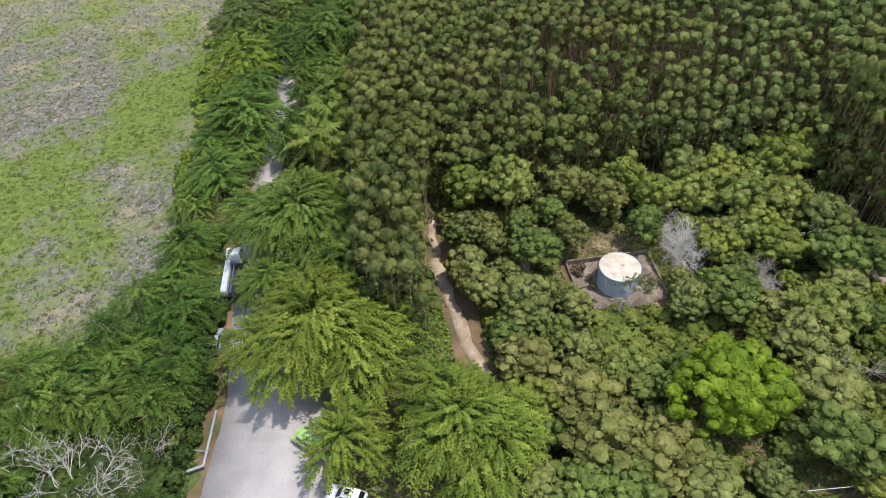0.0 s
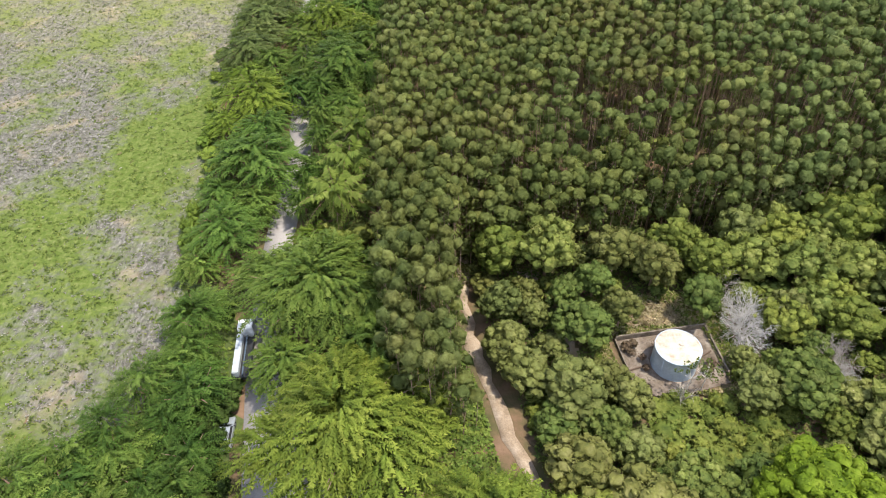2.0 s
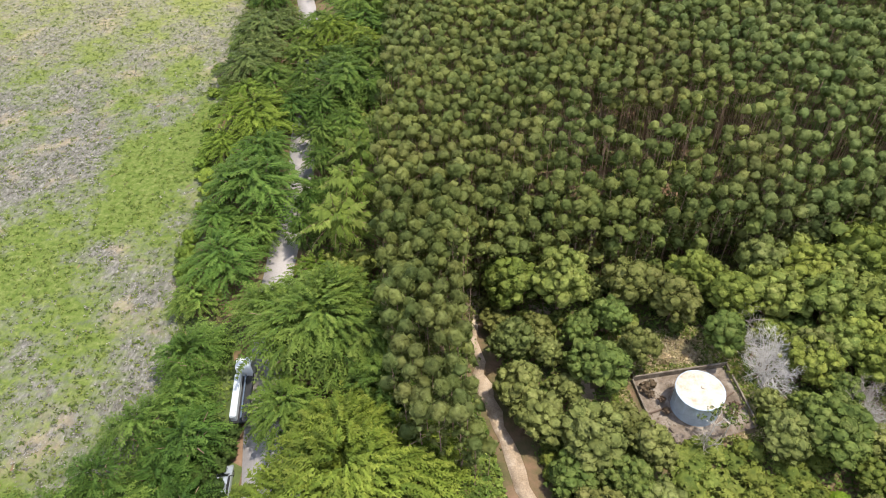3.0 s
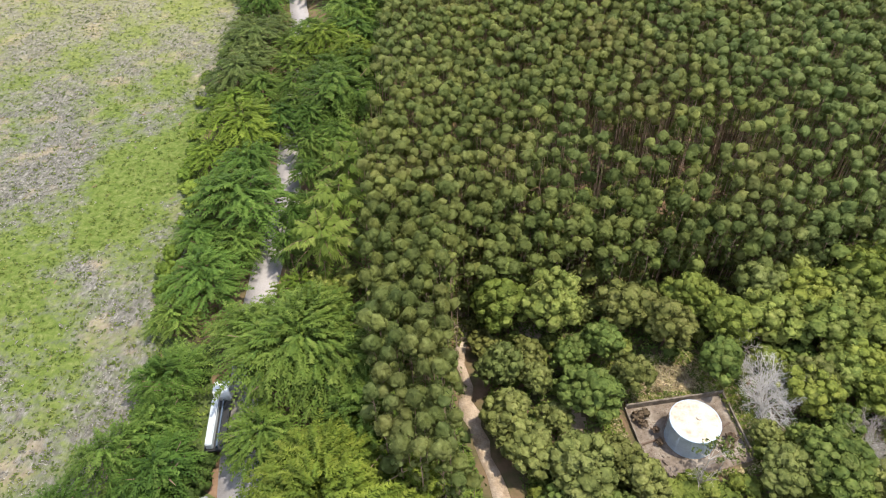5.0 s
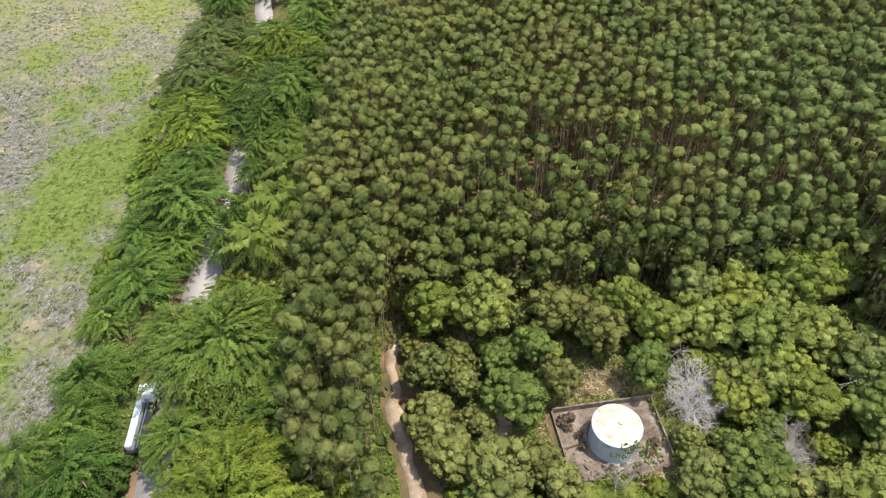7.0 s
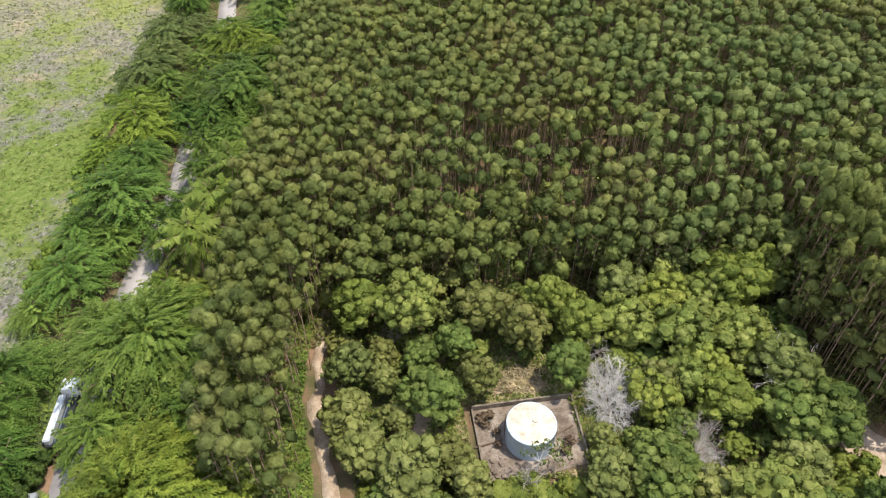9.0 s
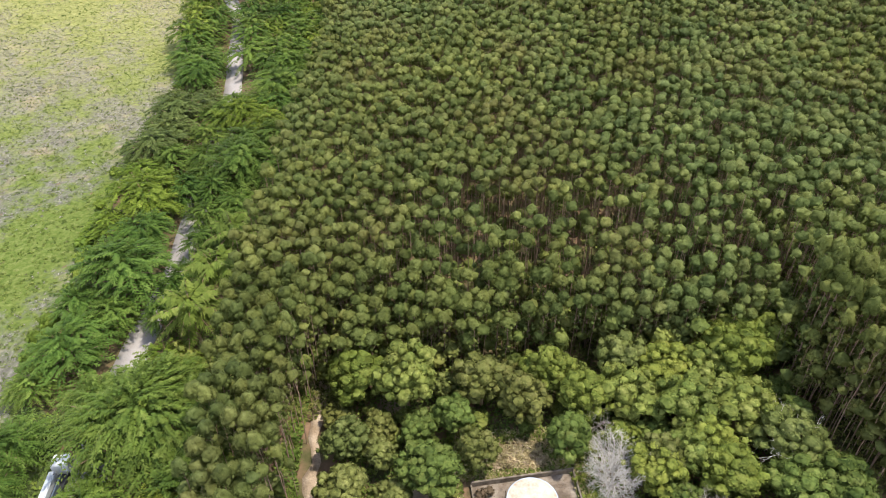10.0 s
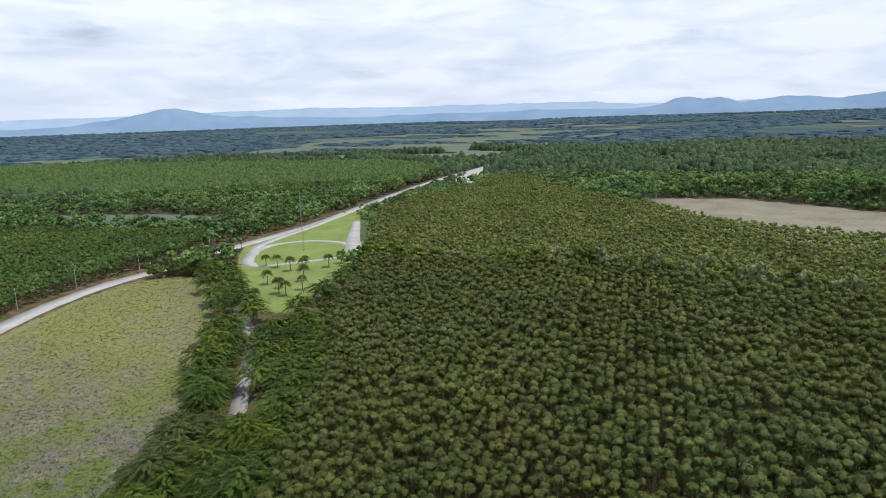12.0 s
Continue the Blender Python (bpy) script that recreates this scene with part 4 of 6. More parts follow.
# ---- plantation and woods as masses ----
def forest(name, label, x, y, radius, height, mat, quads, leaf, seed, depth=0.45, trunks=True, bark=None, z0=None, skirt=0.25, lobes=1):
    """Many trees in one mass: a leafy crown of loose quads each, and thin trunks."""
    rng = np.random.default_rng(seed)
    n = len(x)
    z0 = np.zeros(n) if z0 is None else z0
    cx, cy, cr, ch, cz = x, y, radius, height, z0
    if lobes > 1:
        a = rng.uniform(0, 6.28, (n, 1)) + np.arange(lobes) * 6.28 / lobes + rng.normal(0, 0.4, (n, lobes))
        cx, cy = (x[:, None] + np.cos(a) * radius[:, None] * 0.55).ravel(), (y[:, None] + np.sin(a) * radius[:, None] * 0.55).ravel()
        cr = (radius[:, None] * rng.uniform(0.48, 0.68, (n, lobes))).ravel()
        ch = (height[:, None] - radius[:, None] * rng.uniform(0.0, 0.9, (n, lobes))).ravel()
        cz = np.repeat(z0, lobes)
    m = len(cx)
    d = ball_dirs(rng, m * quads, -0.35).reshape(m, quads, 3)
    hang = (rng.uniform(0, 1, (m, quads)) < skirt) * rng.uniform(0.2, 1.0, (m, quads)) * (ch * depth)[:, None]
    rr = cr[:, None] * np.where(hang > 0, rng.uniform(0.35, 1.15, (m, quads)), 1.16 - 0.34 * rng.uniform(0, 1, (m, quads)))
    c = np.stack([cx[:, None] + d[..., 0] * rr, cy[:, None] + d[..., 1] * rr, (cz + ch - cr)[:, None] + d[..., 2] * rr - hang], -1)
    way = d.reshape(-1, 3)
    v, f = leaf_blades(rng, c.reshape(-1, 3), way, np.repeat(leaf * cr, quads), 0.6, spread=0.45)
    tree_tone, tree_tint = np.repeat(rng.uniform(0, 1, n), m // n), np.repeat(rng.uniform(0.25, 0.65, n), m // n) + rng.normal(0, 0.06, m)
    bits = [(v, f, np.repeat(np.clip(np.repeat(tree_tint, quads) + rng.normal(0, 0.15, m * quads), 0, 1), 3), np.repeat(unit(way + rng.normal(0, 0.32, way.shape)), 3, 0))]
    tones = [np.repeat(tree_tone, quads * 3)]
    mid = np.stack([cx, cy, cz + ch - cr], -1)
    shapes = [(mid, np.stack([cr, cr, cr * 0.9], -1) * 0.84, 1 if quads > 38 else 0)]
    for centre, radii, lev in shapes:
        v, f, nrm = cores(rng, centre, radii, lev, rough=0.20)
        per = len(v) // m
        # cores tinted slightly below their leaves, as painted inner shade
        bits.append((v, f, np.clip(np.repeat(tree_tint - 0.03, per) + rng.normal(0, 0.22, len(v)), 0, 1), nrm))
        tones.append(np.repeat(tree_tone, per))
    v, f, tint, nrm = join_crowns(bits)
    nrm = unit(nrm + np.array([0, 0, 0.12]))
    thing = tagged(empty_at(name, float(np.mean(x)), float(np.mean(y))), label, "woods", kind="stuff")
    off = np.array([*thing.location])
    link_mesh("crowns", v - off, f, mat, thing, tint=tint, tone=np.concatenate(tones), normals=nrm)
    if trunks:
        ang = np.arange(3) * 2.094
        lean = rng.normal(0, 0.15, (n, 2))
        r = 0.03 + 0.003 * height
        low = np.stack([x[:, None] + np.cos(ang) * r[:, None], y[:, None] + np.sin(ang) * r[:, None], np.repeat((z0 - 0.1)[:, None], 3, 1)], -1)
        top = np.stack([(x + lean[:, 0])[:, None] + np.cos(ang) * r[:, None] * 0.5, (y + lean[:, 1])[:, None] + np.sin(ang) * r[:, None] * 0.5, np.repeat((z0 + height * 0.9)[:, None], 3, 1)], -1)
        tv = np.concatenate([low, top], 1).reshape(-1, 3)
        b = (np.arange(n) * 6)[:, None]
        tf = np.concatenate([b + np.array([[i, (i + 1) % 3, 3 + (i + 1) % 3, 3 + i]]) for i in range(3)], 0)
        link_mesh("trunks", tv - off, tf, bark or M_BARK, thing)
    return thing


def grid_spots(poly, dx, dy, turn, jitter, seed):
    """Planting rows inside an outline."""
    rng = np.random.default_rng(seed)
    p = np.array(poly)
    c = p.mean(0)
    reach = np.abs(p - c).max() * 1.5
    gx, gy = np.meshgrid(np.arange(-reach, reach, dx), np.arange(-reach, reach, dy), indexing="ij")
    gx, gy = gx.ravel() + rng.normal(0, jitter, gx.size), gy.ravel() + rng.normal(0, jitter, gy.size)
    a = radians(turn)
    x, y = c[0] + gx * math.cos(a) - gy * math.sin(a), c[1] + gx * math.sin(a) + gy * math.cos(a)
    k = inside(poly, x, y)
    return x[k], y[k]


def euc_height(x, y):
    """Taller towards the east, lower in the outer rows behind the grove."""
    inward = y - np.interp(x, [-6.5, 5, 30, 58], [88, 92, 94, 95])
    outer = np.where((x > -5) & (x < 60), np.clip(0.60 + 0.40 * inward / 15, 0.60, 1.0), 1.0)
    return np.clip(16.2 + 0.085 * x, 13.2, 21.0) * outer


rng = np.random.default_rng(11)
ex, ey = grid_spots(BLOCK, 2.12, 2.3, -14, 0.30, 12)
seen = ex < 34 + 0.78 * (ey - 26)
ex, ey = ex[seen], ey[seen]
thin = np.exp(-((ex - 26) / 22) ** 2 - ((ey - 111) / 9) ** 2) * 0.62 + 0.03
stand = rng.uniform(0, 1, len(ex)) > thin
ex, ey = ex[stand], ey[stand]
order = np.argsort(ey + 0.12 * np.abs(ex - 15))
near, rest = order[:300], order[300:]
label = "slender eucalyptus with pale trunk and small domed grey-green crown"
models = [make_tree("eucalyptus", label, "plantation eucalyptus trees", *eucalyptus(40 + k), M_EUC, M_BARK_PALE) for k in range(5)]
hh = euc_height(ex[near], ey[near]) * rng.normal(1, 0.05, 300)
plant(models, [(x, y, rng.uniform(0.66, 0.90), h / 16) for x, y, h in zip(ex[near], ey[near], hh)], rng)
band = ey[rest] < 170
for k, (pick, quads, leaf) in enumerate(((rest[band], 84, 0.14), (rest[~band], 39, 0.18))):
    h = euc_height(ex[pick], ey[pick]) * rng.normal(1, 0.045, len(pick))
    forest("eucalyptus_plantation", "dense rows of grey-green eucalyptus crowns", ex[pick], ey[pick], rng.uniform(0.84, 1.14, len(pick)), h, M_EUC, quads, leaf, 60 + k, depth=0.30, skirt=0.42, bark=M_BARK_PALE)

# shorter trees between the rows, and regrowth at the open front
under = order[rng.uniform(0, 1, len(order)) < 0.9 - 0.6 * np.exp(-((ex[order] - 26) / 20) ** 2 - ((ey[order] - 112) / 9) ** 2)]
ux, uy = ex[under] + 1.0 + rng.normal(0, 0.3, len(under)), ey[under] + 1.1 + rng.normal(0, 0.3, len(under))
forest("eucalyptus_understorey", "shorter grey-green eucalyptus between the rows", ux, uy, rng.uniform(0.85, 1.15, len(ux)), euc_height(ux, uy) * rng.uniform(0.80, 0.95, len(ux)), M_EUC, 30, 0.17, 64, depth=0.3, skirt=0.3, bark=M_BARK_PALE)
low = order[rng.uniform(0, 1, len(order)) < np.where(ey[order] < 124, 1.0, 0.36) * (1 - 0.85 * np.exp(-((ex[order] - 26) / 20) ** 2 - ((ey[order] - 112) / 9) ** 2))]
ux, uy = ex[low] - 1.0 + rng.normal(0, 0.4, len(low)), ey[low] + 1.0 + rng.normal(0, 0.4, len(low))
forest("eucalyptus_understorey", "low leafy eucalyptus shoots under the plantation", ux, uy, rng.uniform(1.0, 1.5, len(ux)), euc_height(ux, uy) * rng.uniform(0.30, 0.72, len(ux)), M_EUC, 30, 0.16, 67, depth=0.35, skirt=0.4, trunks=False)
rx, ry = grid_spots([(-7, 87), (10, 92), (30, 94), (58, 95), (66, 82), (78, 66), (84, 72), (66, 104), (50, 116), (-12, 114)], 2.9, 2.9, 20, 0.8, 15)
forest("eucalyptus_regrowth", "low sunlit eucalyptus regrowth at the plantation edge", rx, ry, rng.uniform(0.8, 1.5, len(rx)), rng.uniform(3.5, 10.5, len(rx)), M_EUC_FAR, 60, 0.21, 65, depth=0.4, skirt=0.3, bark=M_BARK_PALE)

qx, qy = grid_spots([(57, 96), (60, 85), (65, 76.5), (72, 66), (90, 46), (99, 50), (82, 70), (72, 86), (66, 102)], 2.1, 2.1, 35, 0.5, 16)
forest("plantation_edge_growth", "leafy grey-green eucalyptus regrowth along the plantation edge", qx, qy, rng.uniform(0.8, 1.4, len(qx)), rng.uniform(4, 13, len(qx)), M_EUC, 50, 0.17, 66, depth=0.5, skirt=0.4, bark=M_BARK_PALE)

yx, yy = grid_spots(YOUNG, 3.0, 2.9, 20, 0.5, 13)
k = yx < 40 + 0.74 * (yy - 26)
yx, yy = yx[k], yy[k]
forest("young_plantation", "low olive-brown plantation of young trees", yx, yy, rng.uniform(1.0, 1.55, len(yx)), rng.normal(9, 0.8, len(yx)), M_EUC_FAR, 11, 0.37, 70, depth=0.4)

# the uneven row of brighter trees between the two blocks
s = np.linspace(0, 1, 46)
bz = np.interp(s, [0, 0.3, 0.5, 1], [0.85, 0.95, 1.15, 1.2])
bx = np.interp(s, [0, 0.35, 0.7, 1], [-30, 32, 94, 140]) + rng.normal(0, 1.5, 46)
by = np.interp(s, [0, 0.35, 0.7, 1], [334, 287, 250, 216]) + rng.normal(0, 2.5, 46)
models = [make_tree("boundary_tree", "bright green broadleaf tree in a boundary row", "boundary row trees", *lobed_tree(300 + k, 5.2, 21.5, 22, 0.42, 17), (M_FRESH, M_PALECROWN, M_BRIGHT)[k], M_BARK) for k in range(3)]
plant(models, [(x, y, rng.uniform(0.7, 1.15), z * rng.uniform(0.9, 1.1)) for x, y, z in zip(bx, by, bz)], rng)


def open_land(x, y):
    """Where no wood grows."""
    bare = inside(FIELD, x, y) | inside(LAWN, x, y) | inside(BLOCK, x, y) | inside(YOUNG, x, y) | inside(CLEARED, x, y) | inside(SANDY_END, x, y) | ((inside(PASTURE, x, y) | inside(PASTURE_EAST, x, y) | inside(PASTURE_WEST, x, y)) & open_grass(x, y)) | inside(SCRUB, x, y) | inside(ROAD_VERGE, x, y) | (line_gap([(-46, 386), (-60, 495), (-63, 520)], x, y) < 16)
    return bare | (line_gap(MAIN, x, y) < 10) | (line_gap(ACCESS, x, y) < 9) | (line_gap(LOOP, x, y) < 8) | ((y < 345) & (x > -170) & (x < 240))


def ring_spots(d0, d1, step, seed, spread=38):
    rng = np.random.default_rng(seed)
    gx, gy = np.meshgrid(np.arange(-d1, d1, step), np.arange(0, d1, step), indexing="ij")
    x, y = 15 + gx.ravel() + rng.uniform(-0.45, 0.45, gx.size) * step, 26 + gy.ravel() + rng.uniform(-0.45, 0.45, gx.size) * step
    d = np.hypot(x - 15, y - 26)
    az = np.degrees(np.arctan2(x - 15, y - 26))
    k = (d >= d0) & (d < d1) & (az > -spread - 2) & (az < spread - 3)
    x, y = x[k], y[k]
    k = ~open_land(x, y)
    return x[k], y[k]


# tall trees with pale trunks along the far side of the clearing
s = rng.uniform(0, 1, 420)
fx = np.interp(s, [0, 0.12, 0.3, 0.42, 0.6, 1], [148, 168, 238, 268, 303, 430]) + 2
fy = np.interp(s, [0, 0.12, 0.3, 0.42, 0.6, 1], [530, 606, 590, 551, 495, 428]) + 3
off = rng.uniform(0, 26, 420)
forest("woodland_edge", "tall mixed trees with pale trunks edging the clearing", fx + off * 0.6, fy + off * 0.8, rng.uniform(2.2, 3.6, 420), rng.uniform(13, 20, 420), M_WOODS, 18, 0.34, 77, bark=M_POLE, lobes=3)

vx, vy = grid_spots(ROAD_VERGE, 5.0, 5.0, 10, 1.6, 14)
k = (line_gap(MAIN, vx, vy) > 8) & (line_gap([(-46, 386), (-60, 495), (-63, 520)], vx, vy) > 8)
forest("verge_bushes", "low green bushes along the main road", vx[k], vy[k], rng.uniform(1.2, 2.4, k.sum()), rng.uniform(2.2, 3.6, k.sum()), M_WOODS, 14, 0.34, 78, trunks=False)

LOW_WEST = [(-168, 200), (-172, 300), (-158, 360), (-138, 424), (-150, 464), (-222, 478), (-330, 508), (-520, 520), (-460, 150), (-180, 150)]
LOW_MID = [(-105, 690), (-75, 740), (-40, 820), (-6, 950), (-90, 1120), (-500, 1240), (-900, 1320), (-950, 900), (-480, 745), (-274, 690)]
x, y = ring_spots(250, 760, 5.2, 20)
low = inside(LOW_WEST, x, y)
mid = inside(LOW_MID, x, y)
lx, ly = grid_spots(LOW_WEST, 2.7, 2.5, 14, 0.4, 21)
k = (lx > -0.74 * (ly - 26) - 20) & (line_gap(MAIN, lx, ly) > 8)
forest("low_plantation", "low bright green plantation of young trees", lx[k], ly[k], rng.uniform(1.1, 1.6, k.sum()), rng.normal(7, 0.5, k.sum()), M_LOWPLANT, 16, 0.30, 71, trunks=False, depth=0.8, skirt=0.4)
w = ~low & ~mid
hgt = rng.uniform(5.5, 12.5, w.sum()) + 5 * (rng.uniform(0, 1, w.sum()) < 0.06)
forest("mixed_woods", "uneven mixed woods of dark green trees", x[w], y[w], rng.uniform(2.0, 3.8, w.sum()), hgt, M_WOODS, 6, 0.42, 72, bark=M_BARK_PALE, lobes=3)


def canopy(name, label, x, y, radius, height, mat, seed, z0=None):
    """Many far crowns in one mass, each an uneven low dome that reaches to the ground."""
    rng = np.random.default_rng(seed)
    n = len(x)
    z0 = np.zeros(n) if z0 is None else z0
    k = 5
    a = np.arange(k) * 2 * np.pi / k + rng.uniform(0, 6.28, (n, 1))
    rows = []
    for q, up in ((1.0, 0.0), (0.95, 0.62), (0.5, 0.92)):
        r = radius[:, None] * q * rng.uniform(0.82, 1.18, (n, k))
        zz = (z0 + height * up)[:, None] + (height * 0.07)[:, None] * rng.normal(0, 1, (n, k)) * (up > 0)
        rows.append(np.stack([x[:, None] + r * np.cos(a), y[:, None] + r * np.sin(a), zz], -1))
    apex = np.stack([x, y, z0 + height], -1)[:, None]
    v = np.concatenate(rows + [apex], 1)
    i = np.arange(k)
    j = (i + 1) % k
    tri = [np.stack([i, j, k + j], 1), np.stack([i, k + j, k + i], 1), np.stack([k + i, k + j, 2 * k + j], 1), np.stack([k + i, 2 * k + j, 2 * k + i], 1), np.stack([2 * k + i, 2 * k + j, np.full(k, 3 * k)], 1)]
    f = (np.concatenate(tri)[None] + (np.arange(n) * (3 * k + 1))[:, None, None]).reshape(-1, 3)
    ob = link_mesh(name, v.reshape(-1, 3), f, mat, tone=np.repeat(rng.uniform(0, 1, n), 3 * k + 1), smooth=True)
    return tagged(ob, label, "woods", kind="stuff")


forest("far_plantation", "smooth green canopy of a farther plantation", x[mid], y[mid], rng.uniform(3.0, 3.8, mid.sum()), rng.normal(9, 0.5, mid.sum()), M_LOWPLANT, 11, 0.36, 73, trunks=False, lobes=3)
x, y = ring_spots(690, 1500, 7.2, 24)
mid = inside(LOW_MID, x, y) & (np.hypot(x - 15, y - 26) >= 760)
canopy("far_plantation", "smooth green canopy of a farther plantation", x[mid], y[mid], rng.uniform(3.0, 4.2, mid.sum()), rng.normal(9.5, 0.7, mid.sum()), M_CANOPY_GREEN, 74)
x, y = ring_spots(760, 1500, 9.4, 22)
w = ~inside(LOW_MID, x, y)
patchy = 0.5 + 0.5 * np.sin(x[w] * 0.011 + 1.3 * np.sin(y[w] * 0.006)) * np.sin(y[w] * 0.009 + 0.8)
gap = (np.sin(x[w] * 0.017 + np.sin(y[w] * 0.004)) * np.sin(y[w] * 0.021 + 1.0) > 0.80)
xs, ys, ps = x[w][~gap], y[w][~gap], patchy[~gap]
canopy("far_woods", "dark green woods stretching over the plain", xs, ys, rng.uniform(3.2, 6.2, len(xs)), 6 + 7 * ps + rng.normal(0, 2.0, len(xs)), M_CANOPY, 75)
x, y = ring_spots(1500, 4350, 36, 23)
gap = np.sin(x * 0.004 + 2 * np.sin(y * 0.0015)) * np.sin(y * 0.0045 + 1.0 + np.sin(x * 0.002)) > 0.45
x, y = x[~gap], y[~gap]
canopy("distant_woods", "distant woods below the hills with blue haze in their colour", x, y, rng.uniform(11, 20, len(x)), rng.uniform(3, 7, len(x)), M_CANOPY_HAZE, 76, z0=rise(x, y))

# ---- trees along the access road ----
rng = np.random.default_rng(21)


def fill_spots(poly, gap, seed, taken=(), keep_off=None, tries=6000):
    """Random spots in an outline that keep a distance from one another."""
    rng = np.random.default_rng(seed)
    p = np.array(poly)
    got, all_spots = [], [tuple(q[:2]) for q in taken]
    for _ in range(tries):
        x, y = rng.uniform(p[:, 0].min(), p[:, 0].max()), rng.uniform(p[:, 1].min(), p[:, 1].max())
        if not inside(poly, np.array(x), np.array(y)) or (keep_off and keep_off(np.array(x), np.array(y))):
            continue
        if all((x - u) ** 2 + (y - w) ** 2 > gap * gap for u, w in all_spots):
            all_spots.append((x, y))
            got.append((x, y))
    return got


def verge_clear(x, y):
    """Room for the road: crowns close over it but for two open stretches."""
    gap = line_gap(ACCESS, x, y)
    return (gap < 4.2) | ((gap < 6.5) & (y > 178) & (y < 190)) | ((gap < 5.2) & (y > 212) & (y < 246)) | ((gap < 6) & (y > 96) & (y < 120) & (x > -36))


for x, y, r, h, n, k in ((-18.3, 57.5, 13.4, 11.5, 1050, 5), (0.0, 43.2, 9.4, 11.0, 780, 5)):
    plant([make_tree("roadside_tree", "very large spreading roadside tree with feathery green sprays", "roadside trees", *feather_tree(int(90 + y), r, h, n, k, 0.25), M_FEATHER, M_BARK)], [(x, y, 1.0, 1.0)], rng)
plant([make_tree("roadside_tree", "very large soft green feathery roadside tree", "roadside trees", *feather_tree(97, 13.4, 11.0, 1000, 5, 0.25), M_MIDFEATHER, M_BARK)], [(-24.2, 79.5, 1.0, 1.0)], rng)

ROADSIDE = {  # colour of the leaves: rows of x, y, crown radius, height
    "dark": [(-15, 70, 5.5, 9), (-26.8, 68, 4.6, 7), (-41.6, 94, 5.6, 7), (-39.8, 110, 7.0, 9.5), (-45, 104, 4, 5.5), (-41, 121, 5, 8), (-44.5, 148, 4.6, 7), (-30.5, 181, 7, 9.5), (-27, 131, 4.2, 6.5), (-27.5, 170, 5.4, 8.5),
             (-32.5, 136, 3.8, 7), (-23.5, 142, 4, 8), (-25.5, 184, 5, 9), (-31, 194, 5.5, 9), (-52.5, 190, 5, 8), (-39, 173, 4, 7), (-38.2, 136, 3.8, 7), (-38.5, 101.5, 3.4, 6), (-30.4, 100.6, 2.5, 7), (-30.6, 107, 2.2, 6.6)],
    "mid": [(-33, 84.5, 4.2, 6.5), (-44.5, 88, 3.2, 4.4), (-28.8, 144.5, 7.4, 9.5), (-24.4, 153.5, 5.6, 9), (-30.5, 152.5, 5, 8.5), (-32, 172, 4.4, 8), (-46, 116, 3.4, 5), (-36.5, 141, 3.4, 6), (-29.6, 112, 3.0, 5.2), (-30.4, 120.5, 3.2, 5.6), (-31.6, 128, 3.4, 6.2), (-37.6, 148, 4, 7), (-40.5, 157, 4.4, 7.2), (-40, 167, 4.4, 7.4), (-28.6, 104, 2.2, 4)],
    "yellow": [(-34, 165, 6.0, 9.4), (-27, 92.6, 3.6, 5.4), (-44.6, 133.5, 6.4, 8.6), (-50.2, 126, 3.6, 4.6), (-48.5, 141.5, 4.8, 7)],
    "bright": [(-28.5, 161.5, 5, 9), (-12, 62, 5, 7.5), (-13.6, 42.4, 4.6, 7)],
    "olive": [(-50.6, 152, 5.8, 8), (-50.4, 168.5, 6.2, 8.6), (-50, 160, 4.8, 7.4), (-54.5, 176, 4.4, 6.5), (-46, 178, 3.6, 6)],
}
FAR_ROADSIDE = [(-46, 220, 0.9), (-49, 231, 0.9), (-52, 242, 0.9), (-64, 268, 1.0), (-71, 282, 1.0), (-78, 296, 0.95), (-85, 312, 0.95), (-92, 326, 0.95), (-98, 340, 0.9), (-102, 354, 0.8), (-80, 282, 1.0), (-88, 298, 1.0), (-98, 318, 1.0), (-106, 340, 1.0), (-44, 258, 1.0), (-48, 274, 1.0), (-44, 298, 1.05), (-38, 312, 1.05), (-36, 336, 1.1),
                (-114, 352, 0.9), (-124, 358, 0.9), (-133, 360, 0.85), (-30, 470, 0.7), (-36, 500, 0.7), (-43, 203, 0.9), (-60, 205, 0.85), (-62, 216, 0.8), (-66, 238, 0.9), (-68, 252, 1.0), (-52, 250, 0.8)]
WEST_SIDE = [(-52, 196), (-57, 216), (-63, 250), (-74, 262), (-66, 226), (-60, 198)]
EAST_SIDE = [(-36, 196), (-24, 196), (-25, 210), (-30, 250), (-50, 256), (-45, 224)]
wild = [(x, y, rng.uniform(0.55, 0.95)) for x, y in fill_spots(WEST_SIDE, 5.6, 51, taken=FAR_ROADSIDE, keep_off=verge_clear) + fill_spots(EAST_SIDE, 5.8, 52, taken=FAR_ROADSIDE, keep_off=verge_clear)]
far = [(x, y, 6.2 * g, 9.0 * g * rng.uniform(0.85, 1.1)) for x, y, g in FAR_ROADSIDE + wild]
FAR_ROWS = {"dark": far[0::2], "mid": far[1::4], "bright": far[3::4], "olive": [], "yellow": []}
LOOKS = {"dark": (M_BANK, "dense dark green feathery roadside tree"), "mid": (M_MIDFEATHER, "spreading roadside tree with soft green sprays"), "bright": (M_FEATHER, "roadside tree with bright yellow-green feathery sprays"), "olive": (M_SOFTOLIVE, "loose olive green roadside tree beside the field"), "yellow": (M_YELLOW, "yellow-green feathery tree beside the access road")}
